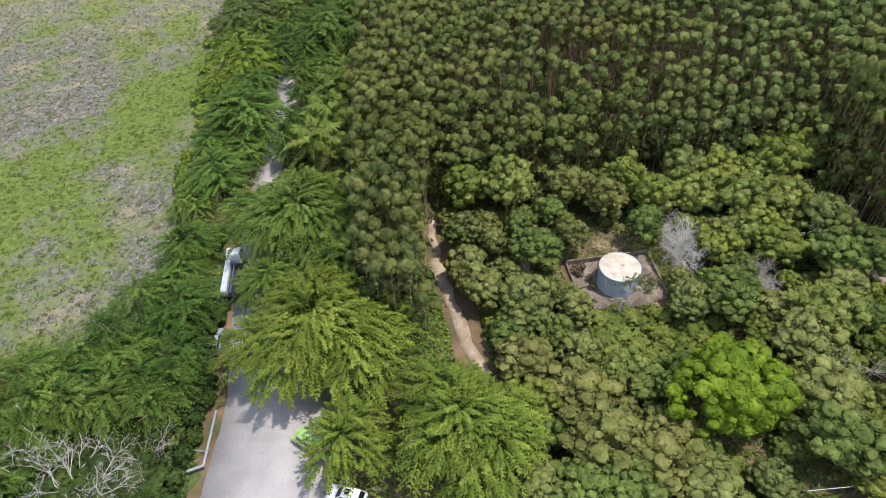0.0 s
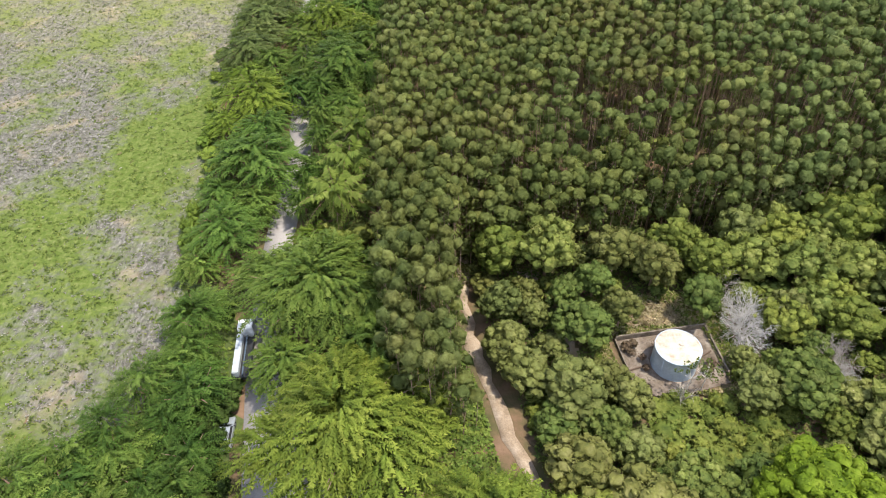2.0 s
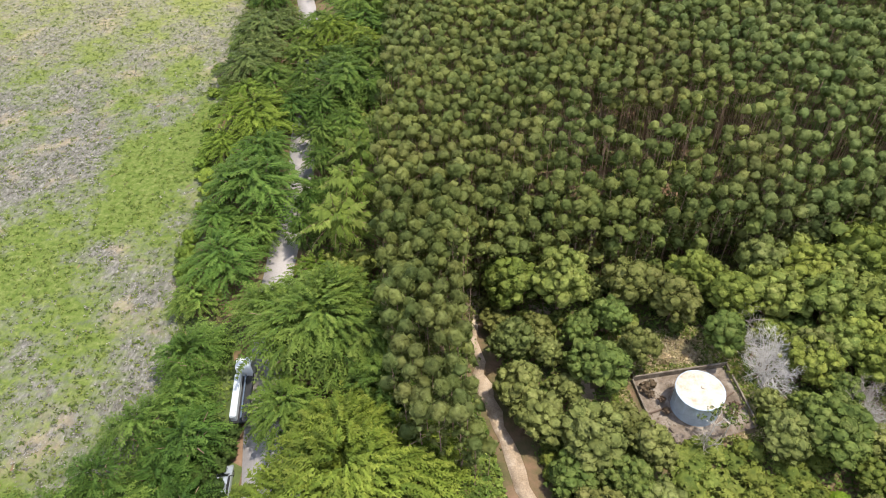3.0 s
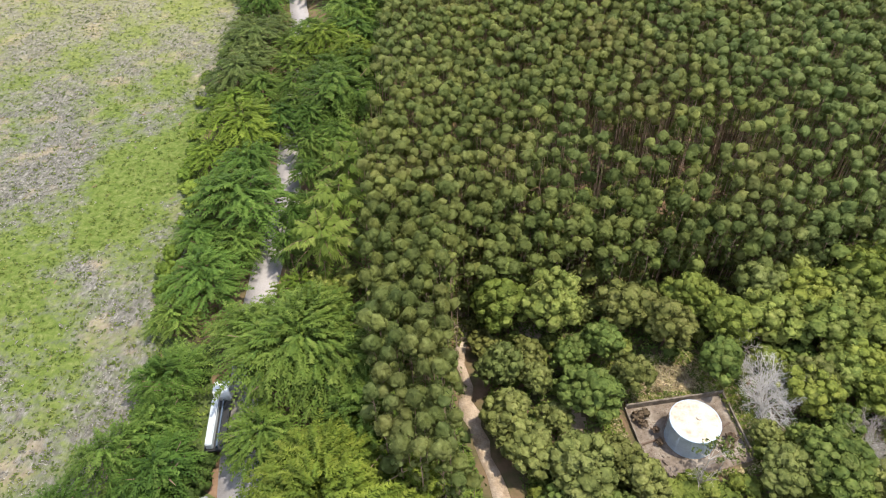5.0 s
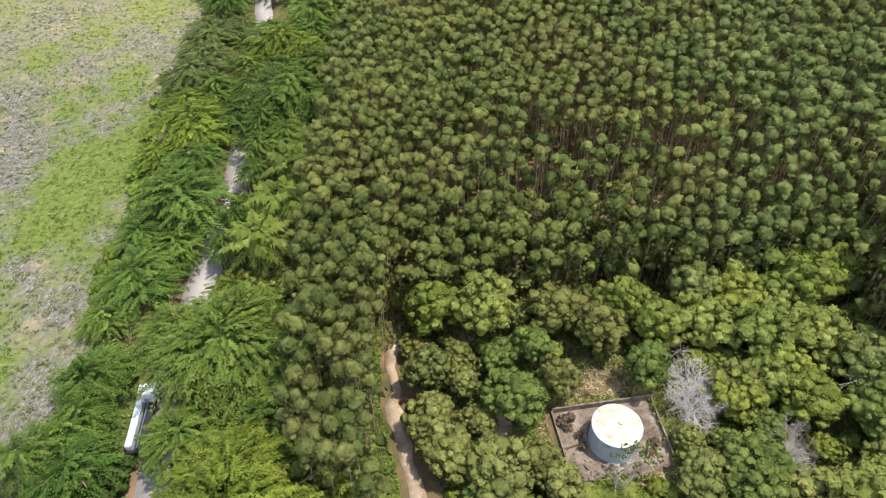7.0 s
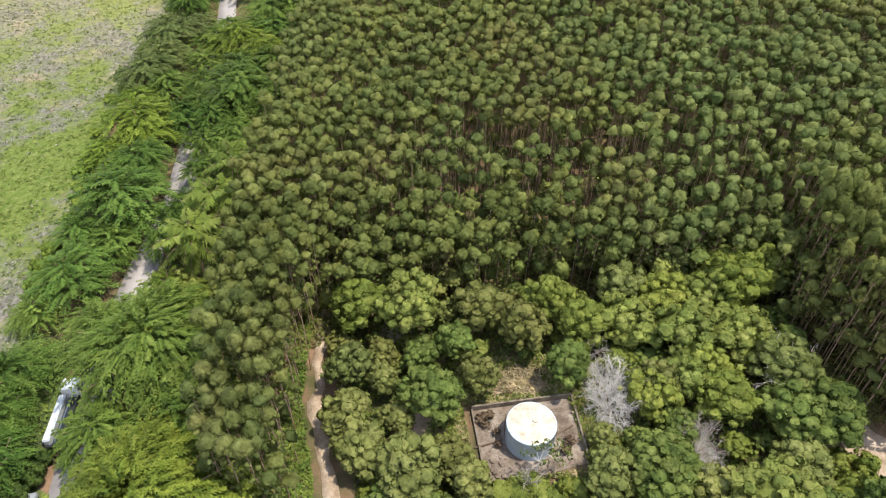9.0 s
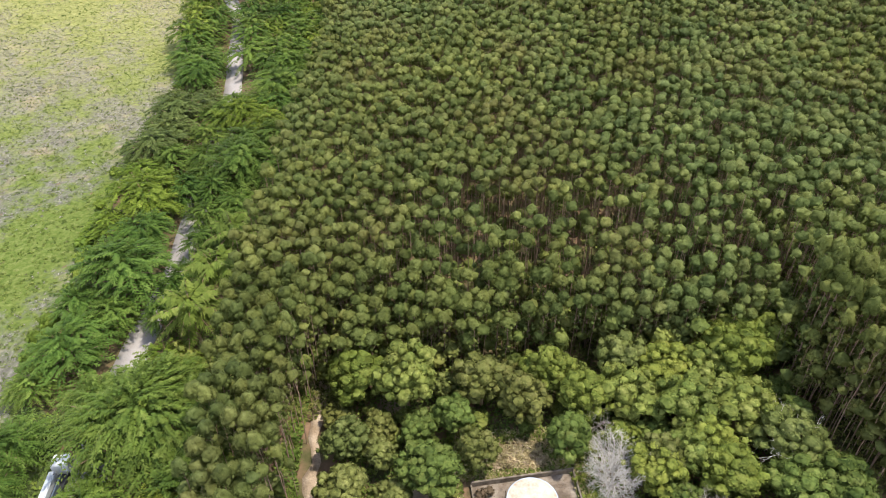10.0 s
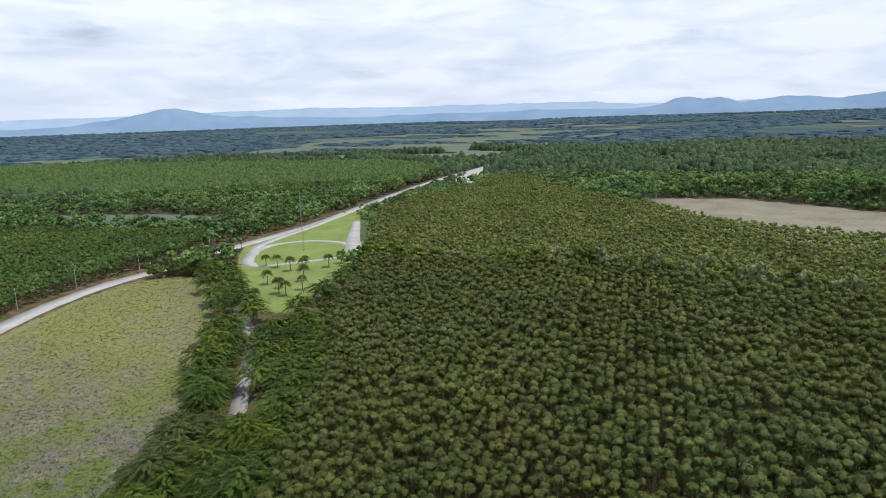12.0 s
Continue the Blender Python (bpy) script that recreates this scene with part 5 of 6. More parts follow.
for i, (kind, rows) in enumerate(ROADSIDE.items()):
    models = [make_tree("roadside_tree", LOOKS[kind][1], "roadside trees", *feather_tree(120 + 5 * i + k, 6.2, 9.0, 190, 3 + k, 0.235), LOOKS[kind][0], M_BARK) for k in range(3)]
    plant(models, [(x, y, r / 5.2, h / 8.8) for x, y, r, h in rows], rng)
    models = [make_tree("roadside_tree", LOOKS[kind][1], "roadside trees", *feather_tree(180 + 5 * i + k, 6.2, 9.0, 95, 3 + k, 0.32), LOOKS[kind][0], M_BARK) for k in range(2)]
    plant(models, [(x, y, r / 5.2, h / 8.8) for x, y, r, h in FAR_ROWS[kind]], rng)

bush = [make_tree("roadside_bush", "pale green bushy tree beside the main road", "main road bushes", *lobed_tree(170 + k, 5.0, 9.0, 16, 0.5, 12), M_OLIVE, M_BARK) for k in range(2)]
plant(bush, [(float(np.interp(y, [p[1] for p in MAIN], [p[0] for p in MAIN])) - 11 + rng.normal(0, 2), float(y), rng.uniform(0.7, 1.2), rng.uniform(0.7, 1.1)) for y in np.arange(590, 860, 17)] + [(float(np.interp(y, [p[1] for p in MAIN], [p[0] for p in MAIN])) + 13 + rng.normal(0, 3), float(y), rng.uniform(0.5, 0.9), rng.uniform(0.28, 0.45)) for y in np.arange(560, 900, 15)], rng)

edge = [make_tree("lawn_edge_tree", "rounded light green tree at the edge of the lawn", "lawn edge trees", *lobed_tree(176 + k, 5.0, 9.0, 20, 0.34, 26), (M_GROVE, M_SAGE)[k], M_BARK) for k in range(2)]
plant(edge, [(-37 + rng.normal(0, 1.0) - 0.05 * (y - 400), float(y), rng.uniform(0.7, 1.15), rng.uniform(0.7, 1.0)) for y in (384, 398, 434, 444, 455, 466, 478, 490, 503, 516, 530)] + [(x, 352 + rng.normal(0, 2), rng.uniform(0.8, 1.1), rng.uniform(0.7, 0.9)) for x in (-106, -113, -119, -128, -136)], rng)

# ---- dense trees on the bank between road and field ----
label = "dense fine-leaved dark green bank tree"
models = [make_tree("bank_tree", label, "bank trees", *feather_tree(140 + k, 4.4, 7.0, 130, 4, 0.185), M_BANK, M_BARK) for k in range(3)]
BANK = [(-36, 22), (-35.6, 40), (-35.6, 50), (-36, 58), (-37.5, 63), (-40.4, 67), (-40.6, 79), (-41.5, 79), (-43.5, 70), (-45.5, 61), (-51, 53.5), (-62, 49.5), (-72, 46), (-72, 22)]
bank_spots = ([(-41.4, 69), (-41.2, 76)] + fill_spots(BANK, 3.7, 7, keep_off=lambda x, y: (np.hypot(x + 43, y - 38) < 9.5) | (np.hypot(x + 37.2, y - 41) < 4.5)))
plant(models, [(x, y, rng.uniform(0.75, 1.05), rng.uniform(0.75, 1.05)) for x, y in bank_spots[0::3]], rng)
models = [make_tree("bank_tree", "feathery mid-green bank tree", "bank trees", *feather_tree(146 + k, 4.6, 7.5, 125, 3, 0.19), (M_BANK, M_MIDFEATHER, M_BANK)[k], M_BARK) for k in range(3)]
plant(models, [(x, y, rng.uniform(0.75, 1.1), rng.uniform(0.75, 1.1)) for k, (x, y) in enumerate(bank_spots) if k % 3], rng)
plant([make_tree("bank_shrub", "low dark green shrub under a dead tree", "bank shrubs", *lobed_tree(145 + k, 2.6, 3.4, 20, 0.15, 95), M_DARKSHRUB, M_BARK) for k in range(2)], [(-38.6, 66.5, 0.8, 0.8), (-36.6, 66.8, 0.7, 0.7), (-38.6, 70.5, 0.5, 0.7), (-37.2, 64, 0.8, 0.8), (-34.4, 67.0, 0.5, 0.4), (-32.6, 53, 0.55, 0.7), (-32.4, 50, 0.6, 0.8), (-33, 47.6, 0.6, 0.7), (-32.6, 45.2, 0.55, 0.6), (-33, 42.6, 0.6, 0.8), (-33.2, 39.6, 0.6, 0.7), (-32.6, 36.5, 0.7, 0.9), (-33.4, 33.5, 0.8, 1.0), (-31.6, 33, 0.6, 0.7), (-37.5, 45.5, 0.9, 0.8), (-35.5, 40, 0.8, 0.7), (-36.5, 36.5, 0.8, 0.7), (-34.6, 64.6, 0.7, 0.7), (-35.4, 62.4, 0.8, 0.8), (-36.8, 61, 0.8, 0.8), (-34.9, 59, 0.8, 0.8), (-36.2, 56.5, 0.9, 0.9), (-34.8, 54.5, 0.7, 0.7), (-38.8, 79.5, 0.8, 0.9)] + [(-42 + 8.0 * math.cos(k * 2.4) * math.sqrt(k / 26), 38 + 8.0 * math.sin(k * 2.4) * math.sqrt(k / 26), 1.0, rng.uniform(0.4, 0.75)) for k in range(26)], rng)
VERGE = [(-47, 92), (-48, 112), (-53, 124), (-56, 150), (-57, 190), (-62, 224), (-70, 262), (-74, 262), (-65, 222), (-60, 190), (-59, 150), (-56, 128), (-50, 114), (-49, 92)]
plant([make_tree("bank_tree", "low yellow-green bushy tree on the field verge", "bank trees", *lobed_tree(150 + k, 2.2, 2.8, 16, 0.13, 95), M_FRESH, M_BARK) for k in range(2)], [(x, y, rng.uniform(0.6, 1.1), rng.uniform(0.5, 1.0)) for x, y in fill_spots(VERGE, 3.6, 8)], rng)
EAST_VERGE = [(-27, 92), (-21, 92), (-21, 130), (-23, 200), (-31, 250), (-33, 300), (-44, 300), (-40, 250), (-32, 200), (-29, 130)]
plant([make_tree("roadside_shrub", "bushy green shrub between road and plantation", "roadside shrubs", *lobed_tree(155 + k, 2.6, 5.0, 20, 0.16, 70), M_GROVE, M_BARK) for k in range(2)], [(x, y, rng.uniform(0.7, 1.2), rng.uniform(0.6, 1.1)) for x, y in fill_spots(EAST_VERGE, 4.2, 9, taken=[(-24, 99), (-23.5, 108), (-23, 118)])], rng)

# ---- grove round the tank ----
TANK = (23.2, 71.0)
GROVE = {  # colour of the leaves: rows of x, y, crown radius, height
    "mid": [(7.7, 87.6, 4.7, 10.6), (36.5, 86.0, 4.5, 8.5), (43.4, 84.1, 4.8, 8.7), (50.4, 83.7, 5.0, 8.7), (43.2, 78.1, 3.7, 7.0), (37.4, 65.4, 4.6, 7.0), (48.6, 61.8, 5.2, 7.8), (12.4, 59.4, 3.0, 5.7), (21.4, 52.1, 4.1, 6.2), (58.4, 72.8, 4.4, 8.0), (18.8, 37.9, 4.0, 6.2), (46.3, 89.6, 4.6, 8.7), (40.5, 71.0, 2.8, 5.4)],
    "bright": [(0.7, 88.4, 4.6, 8.5), (26.7, 89.1, 3.8, 9.1), (30.8, 85.5, 4.2, 8.3), (42.2, 89.6, 4.3, 9.3), (51.8, 92.8, 5.4, 10.5), (56.7, 95.0, 4.3, 9.9), (38.2, 75.0, 3.8, 7.0), (46.8, 74.6, 4.2, 7.3), (47.4, 43.4, 3.1, 6.7), (45.7, 79.0, 3.8, 7.1)],
    "sage": [(0.5, 78.7, 3.2, 6.8), (5.0, 77.3, 2.3, 5.3), (0.9, 72.0, 3.3, 6.3), (3.1, 67.5, 3.7, 6.0), (36.9, 91.8, 3.8, 9.1), (45.4, 96.8, 3.3, 9.8), (31.8, 70.2, 2.0, 3.6), (32.0, 64.8, 3.6, 5.5), (45.0, 57.6, 5.0, 6.7), (9.1, 64.5, 4.7, 6.6), (43.2, 48.7, 5.1, 7.8), (27.5, 37.7, 4.2, 5.3), (8.3, 37.9, 3.3, 5.8), (55.1, 78.9, 4.7, 8.6), (53.4, 66.3, 3.7, 6.0), (34.4, 38.4, 2.9, 4.6)],
    "olive": [(17.7, 87.9, 4.3, 8.4), (22.9, 84.9, 4.0, 8.2), (17.0, 77.6, 2.9, 6.7), (8.3, 53.9, 4.4, 6.4), (14.8, 49.6, 5.0, 6.8), (15.9, 43.4, 5.5, 7.0), (23.2, 41.3, 4.9, 6.7), (38.8, 76.8, 3.3, 7.0)],
    "deep": [(11.3, 74.5, 4.2, 7.3), (28.5, 79.6, 3.3, 7.0), (9.5, 80.6, 2.6, 6.4), (14.0, 82.6, 3.0, 6.7), (43.3, 42.7, 5.3, 7.9), (13.2, 37.2, 4.0, 6.2), (54.1, 72.5, 4.4, 7.5), (61, 61, 3.6, 6)],
}
named = [q for rows in GROVE.values() for q in rows]
YARD_ROUND = [(13.5, 64), (31.5, 66), (30, 83), (14, 82)]
GROVE_LAND = [(2, 26), (8, 26), (64, 26), (62, 62), (58, 70), (60, 84), (57, 93), (20, 92), (-3, 90), (-1, 76), (4, 60)]


def grove_clear(x, y):
    return inside(YARD_ROUND, x, y) | (line_gap(DIRT_PATH, x, y) < 3.0) | inside([(55, 58), (80, 58), (80, 79), (57, 79)], x, y) | inside([(7.5, 68), (11, 68), (11.5, 74), (8, 78.5)], x, y) | (np.hypot(x - 33.2, y - 76) < 4.2) | (np.hypot(x - 32, y - 48) < 6.5) | (np.hypot(x - 42.5, y - 69.5) < 4.2) | (np.hypot(x - 41, y - 37) < 4.0) | inside([(18, 54), (37, 54), (37, 68), (30, 68), (18, 64)], x, y)


more = [(x, y, rng.uniform(1.9, 3.2), rng.uniform(3.2, 6.0)) for x, y in fill_spots(GROVE_LAND, 4.2, 10, taken=named, keep_off=grove_clear)]
LOOKS = {"mid": (M_GROVE, "round broadleaf tree with mid-green crown"), "bright": (M_BRIGHT, "broadleaf tree with fresh bright green crown"), "sage": (M_SAGE, "broadleaf tree with pale sage green crown"), "olive": (M_OLIVE, "yellow-olive broadleaf tree with loose crown"), "deep": (M_DEEP, "dense round tree with deep green crown")}
for i, (kind, rows) in enumerate(GROVE.items()):
    models = [make_tree("grove_tree", LOOKS[kind][1], "grove trees", *lobed_tree(160 + 4 * i + k, 3.8, 8.5, 54, 0.13, 86), LOOKS[kind][0], M_BARK_PALE if kind == "olive" else M_BARK) for k in range(3)]
    plant(models, [(x, y, r / 3.8, h / 8.5) for x, y, r, h in rows + more[i::5]], rng)
plant([make_tree("mango_tree", "large domed tree with dense lime green leaves", "", *lobed_tree(200, 6.0, 10.0, 150, 0.12, 95), M_LIME, M_BARK)], [(32, 48.6, 1.2, 1.0)], rng)
models = [make_tree("shrub", "low tangled green shrub", "undergrowth shrubs", *lobed_tree(220 + k, 1.7, 2.6, 10, 0.165, 60, low=-0.2), M_GROVE, M_BARK) for k in range(5)]
plant(models, [(x, y, rng.uniform(0.7, 1.4), rng.uniform(0.6, 1.2)) for x, y in fill_spots(GROVE_LAND, 3.8, 14, keep_off=grove_clear)], rng)
models = [make_tree("shrub", "low dense bright green shrub", "undergrowth shrubs", *lobed_tree(240 + k, 1.7, 2.0, 10, 0.165, 85, low=-0.2), M_BRIGHT, M_BARK) for k in range(3)]
plant(models, [(rng.uniform(18.5, 36), rng.uniform(54, 65.2), rng.uniform(0.7, 1.3), rng.uniform(0.5, 0.95)) for _ in range(70)] + [(rng.uniform(30.5, 35), rng.uniform(64, 71), rng.uniform(0.6, 1.0), rng.uniform(0.6, 0.9)) for _ in range(12)] + [(rng.uniform(54, 62), rng.uniform(59, 69), rng.uniform(0.7, 1.3), rng.uniform(0.7, 1.3)) for _ in range(34)] + [(rng.uniform(62, 74), rng.uniform(54, 62), rng.uniform(0.8, 1.4), rng.uniform(0.8, 1.4)) for _ in range(30)] + [(rng.uniform(3, 15), rng.uniform(58, 68), rng.uniform(0.6, 1.1), rng.uniform(0.5, 0.9)) for _ in range(22)], rng)


def undergrowth(name, label, poly, count, seed, mat, high, avoid=None, size=0.24, spread=0.5):
    """Loose leaves of weeds and creepers close over the ground."""
    rng = np.random.default_rng(seed)
    p = np.array(poly)
    x, y = rng.uniform(p[:, 0].min(), p[:, 0].max(), count * 3), rng.uniform(p[:, 1].min(), p[:, 1].max(), count * 3)
    k = inside(poly, x, y)
    if avoid:
        k &= ~avoid(x, y)
    x, y = x[k][:count], y[k][:count]
    hump = 0.5 + 0.5 * np.sin(x * 0.9 + 2 * np.sin(y * 0.7)) * np.sin(y * 1.1)
    c = np.stack([x, y, 0.06 + high * hump * rng.uniform(0.1, 1.0, len(x))], -1)
    v, f = leaf_blades(rng, c, np.broadcast_to(np.array([0, 0, 1.0]), (len(x), 3)), size, 0.6 if spread < 1 else 0.2, spread=spread)
    return tagged(link_mesh(name, v, f, mat, tint=np.repeat(np.clip(rng.normal(0.45, 0.22, len(x)), 0, 1), 3), tone=np.repeat(hump, 3)), label, "undergrowth", kind="stuff")


undergrowth("undergrowth", "green weeds and creepers over the grove floor", GROVE_LAND, 30000, 41, M_WEED, 0.9, lambda x, y: inside(YARD_ROUND, x, y) & (y > 65) | (line_gap(DIRT_PATH, x, y) < 1.5) | inside([(57, 58), (80, 58), (80, 79), (58, 79)], x, y) | inside([(8.5, 69.5), (10.5, 69.5), (11, 76), (9, 78)], x, y))
undergrowth("undergrowth", "green weeds along the bank and road verge", [(-66, 20), (-31, 20), (-31.5, 45), (-36, 70), (-40, 100), (-41, 130), (-47, 190), (-57, 230), (-66, 228), (-60, 190), (-55, 150), (-48, 112), (-46, 62)], 16000, 42, M_WEED, 0.8)
undergrowth("undergrowth", "green weeds below the roadside trees", [(-13, 30), (4, 30), (0, 56), (-6, 62), (-14, 67), (-19, 104), (-21, 150), (-24, 205), (-38, 205), (-32, 140), (-30, 100), (-27, 80), (-20, 60)], 16000, 43, M_WEED, 0.8)
undergrowth("undergrowth", "green weeds beside the dirt path", [(-9, 54), (0, 54), (-2.5, 66), (-5.4, 76), (-5.8, 90), (-8, 90), (-9, 66)], 5000, 45, M_WEED, 1.2, lambda x, y: line_gap(DIRT_PATH, x, y) < 1.4)
undergrowth("undergrowth", "olive green growth at the plantation edge", [(-7, 84), (10, 90), (30, 92), (58, 93), (59, 84), (64, 76), (70, 66), (80, 60), (82, 90), (62, 112), (30, 112), (-14, 112), (-14, 94)], 26000, 44, M_OLIVE, 2.6)
undergrowth("undergrowth", "dark green growth under the plantation", [(-17, 60), (-6, 60), (-7, 90), (58, 95), (64, 76), (95, 50), (110, 120), (60, 170), (-20, 170)], 30000, 46, M_GROVE, 3.2)
undergrowth("undergrowth", "dry straw grass round the tank yard", [(14, 64.5), (31.5, 66.5), (30.5, 84), (14, 83)], 7000, 47, M_DRYGRASS, 0.7, lambda x, y: inside([(15, 75.4), (28.6, 77.2), (30, 67.2), (17, 64.8)], x, y), 0.34, 2.5)
undergrowth("undergrowth", "green weeds round the tank yard", [(13, 64.5), (32.5, 66.5), (31.5, 84), (13, 83)], 5000, 48, M_BRIGHT, 0.8, lambda x, y: inside([(15, 75.4), (28.6, 77.2), (30, 67.2), (17, 64.8)], x, y) | inside([(18.5, 77), (26, 78), (25, 82), (19, 81)], x, y))
undergrowth("leaf_litter", "dead leaves and weeds strewn over the yard slab", [(15.6, 74.8), (28, 76.5), (29.4, 67.8), (17.4, 65.4)], 1500, 49, M_DRYLEAF, 0.10, lambda x, y: np.hypot(x - 23.2, y - 71) < 3.4, 0.08)

# ---- palms ----
models = [make_tree("palm", "oil palm with long arching green fronds", "roadside palms", *palm_tree(260 + k, 6.5, 5.0, 22, arch=1.1), M_PALM, M_BARK) for k in range(2)]
plant(models, [(-24.4, 98.6, 1.25, 1.2), (-23.4, 107.4, 1.25, 1.2), (-23.2, 117.6, 1.15, 1.15), (-21.4, 123.4, 1.0, 1.0)], rng)
models = [make_tree("palm", "tall palm with drooping crown on the lawn", "lawn palms", *palm_tree(270 + k, 6.0, 3.3, 26, droop=1.5), M_PALM, M_BARK) for k in range(2)]
plant(models, [(-81, 366, 1, 1), (-88, 370, 1, 0.9), (-72, 357, 1, 1.1), (-66, 359, 1, 0.9), (-54, 364, 1, 1), (-49, 372, 1, 1), (-76, 330, 1, 1), (-60, 334, 1, 1.2), (-68, 322, 0.9, 0.7), (-66, 312, 1.1, 1.1), (-62, 308, 1, 1), (-72, 296, 1, 1), (-57, 318, 0.9, 1.0), (-116, 418, 1, 1.2), (-68, 372, 0.8, 0.7)], rng)

# ---- leafless trees ----
def dead_tree(seed, x, y, radius, height, depth, first, label, thick=0.09, mat=None):
    thing = tagged(empty_at("dead_tree", x, y), label, "tree")
    v, f = limb_mesh(bare_branches(seed, radius, height, depth, first, thick), 3)
    link_mesh("crown", v, f, mat or M_DEAD, thing)
    return thing


dead_tree(1, -43.5, 37.5, 17, 8.8, 5, 8, "large leafless bleached dead tree among bank trees", 0.075, M_DEADPALE)
dead_tree(10, -37.2, 42.0, 9, 6.6, 4, 6, "leafless grey dead tree leaning over the bank", 0.06)
dead_tree(2, -51, 43, 6.0, 9.0, 4, 5, "leafless bleached dead tree among bank trees", 0.11, M_DEADPALE)
dead_tree(3, 33.0, 74.6, 2.2, 6.0, 5, 12, "leafless bleached bush with fine pale twigs", 0.085, M_DEADPALE)
dead_tree(4, 33.8, 77.2, 2.4, 6.6, 5, 10, "leafless pale grey bush with fine twigs", 0.08, M_DEADPALE)
dead_tree(5, 42.4, 69.4, 3.2, 6.0, 5, 8, "bare pale twiggy bush in the grove", 0.07)
dead_tree(6, 40.5, 71.5, 2.0, 4.0, 4, 6, "bare grey twiggy bush in the grove")
dead_tree(7, 22.5, 64.5, 0.8, 5.0, 3, 3, "thin leafless sapling beside the tank")
dead_tree(8, 31.5, 82.2, 1.6, 7.0, 4, 5, "bare pale tree in the grove")
dead_tree(11, 41.2, 67.0, 3.4, 5.0, 5, 9, "bare grey twiggy bush beside bare ground", 0.08, M_DEADPALE)
dead_tree(12, 54.8, 79.0, 1.3, 9.2, 4, 5, "pale leafless crown top in the grove", 0.09, M_DEADPALE)
dead_tree(9, 49, 53, 3.0, 6.0, 4, 5, "leafless pale tree in the grove")

# ---- weeds and straw on the field ----
def field_growth(name, label, count, green, seed, mat, size, blades):
    rng = np.random.default_rng(seed)
    x, y = rng.uniform(-150, -44, count * 5), 20 + 330 * rng.uniform(0, 1, count * 5) ** 1.6
    g = cover(x, y)
    k = inside(FIELD, x, y) & (rng.uniform(0, 1, len(x)) < (g if green else 1 - g) ** 2 * 1.6) & (x > -0.75 * (y + 10) - 45)
    x, y = x[k][:count], y[k][:count]
    n = len(x)
    s = rng.uniform(0.5, 1.3, n) * size
    d = ball_dirs(rng, n * blades, 0.1).reshape(n, blades, 3)
    c = np.stack([x[:, None], y[:, None], 0.12 + 0 * x[:, None]], -1) + d * (s[:, None] * np.array([1.0]))[..., None] * np.array([1, 1, 0.7])
    v, f = leaf_blades(rng, c.reshape(-1, 3), d.reshape(-1, 3) + np.array([0, 0, 0.8]), np.repeat(s * 0.5, blades), 0.5, spread=0.35)
    tint = np.repeat(rng.uniform(0.1, 0.95, n * blades), 3)
    ob = link_mesh(name, v, f, mat, tint=tint, tone=np.repeat(rng.uniform(0, 1, n), 3 * blades))
    return tagged(ob, label, "grass", kind="stuff")


field_growth("field_weeds", "clumps of green weeds over the fallow field", 11000, True, 31, M_FIELDWEED, 0.36, 5)
field_growth("crop_stubble", "pale dry stubble tufts over bare soil", 15000, False, 32, M_STUBBLE, 0.26, 5)
field_growth("field_weeds", "clumps of dull green weeds between the stubble", 7000, False, 33, M_FIELDWEED, 0.34, 5)

# ---- water tank in its walled yard ----
def water_tank():
    x, y = TANK
    r, h = 2.95, 3.6
    thing = tagged(empty_at("water_tank", x, y), "round blue-grey water tank with stained white flat roof", "tank")
    n = 48
    a = np.arange(n) * 2 * np.pi / n
    rings = [(r, 0.0), (r, h - 0.12), (r + 0.05, h - 0.10), (r + 0.05, h), (r - 0.06, h + 0.03)]
    v = np.concatenate([np.stack([q * np.cos(a), q * np.sin(a), np.full(n, z)], 1) for q, z in rings])
    i = np.arange(n)
    j = (i + 1) % n
    f = np.concatenate([np.stack([k * n + i, k * n + j, (k + 1) * n + j, (k + 1) * n + i], 1) for k in range(len(rings) - 1)])
    link_mesh("shell", v, f, M_TANK, thing)
    bm = bmesh.new()
    bmesh.ops.create_cone(bm, cap_ends=True, segments=n, radius1=r - 0.05, radius2=0.15, depth=0.28, matrix=Matrix.Translation((0, 0, h + 0.14)))
    part("roof", bm, M_TANK_ROOF, thing, "stained white roof")
    for k in range(3):
        bm = bmesh.new()
        z = 0.9 + k * 0.9
        bmesh.ops.create_cone(bm, cap_ends=False, segments=n, radius1=r + 0.03, radius2=r + 0.03, depth=0.07, matrix=Matrix.Translation((0, 0, z)))
        part("seam", bm, M_TANK, thing)
    for k in range(12):
        bm = bmesh.new()
        w = k * math.pi / 6 + 0.2
        box(bm, -0.02, -0.05, 0, 0.03, 0.05, h - 0.1)
        bmesh.ops.transform(bm, matrix=Matrix.Rotation(w, 4, "Z") @ Matrix.Translation((r, 0, 0)), verts=bm.verts[:])
        part("stave", bm, M_TANK, thing)
    bm = bmesh.new()
    tube(bm, (0.4, 0.2, h + 0.22), (0.4, 0.2, h + 0.42), 0.32, 0.32, 16)
    part("hatch", bm, M_TANK_ROOF, thing)
    bm = bmesh.new()
    for s in (-0.22, 0.22):
        tube(bm, (-r - 0.12, s + 0.6, 0), (-r - 0.12, s + 0.6, h + 0.5), 0.025, 0.025, 6)
    for k in range(11):
        tube(bm, (-r - 0.12, 0.38, 0.3 + k * 0.33), (-r - 0.12, 0.82, 0.3 + k * 0.33), 0.016, 0.016, 6)
    part("ladder", bm, M_RUST, thing)
    return thing


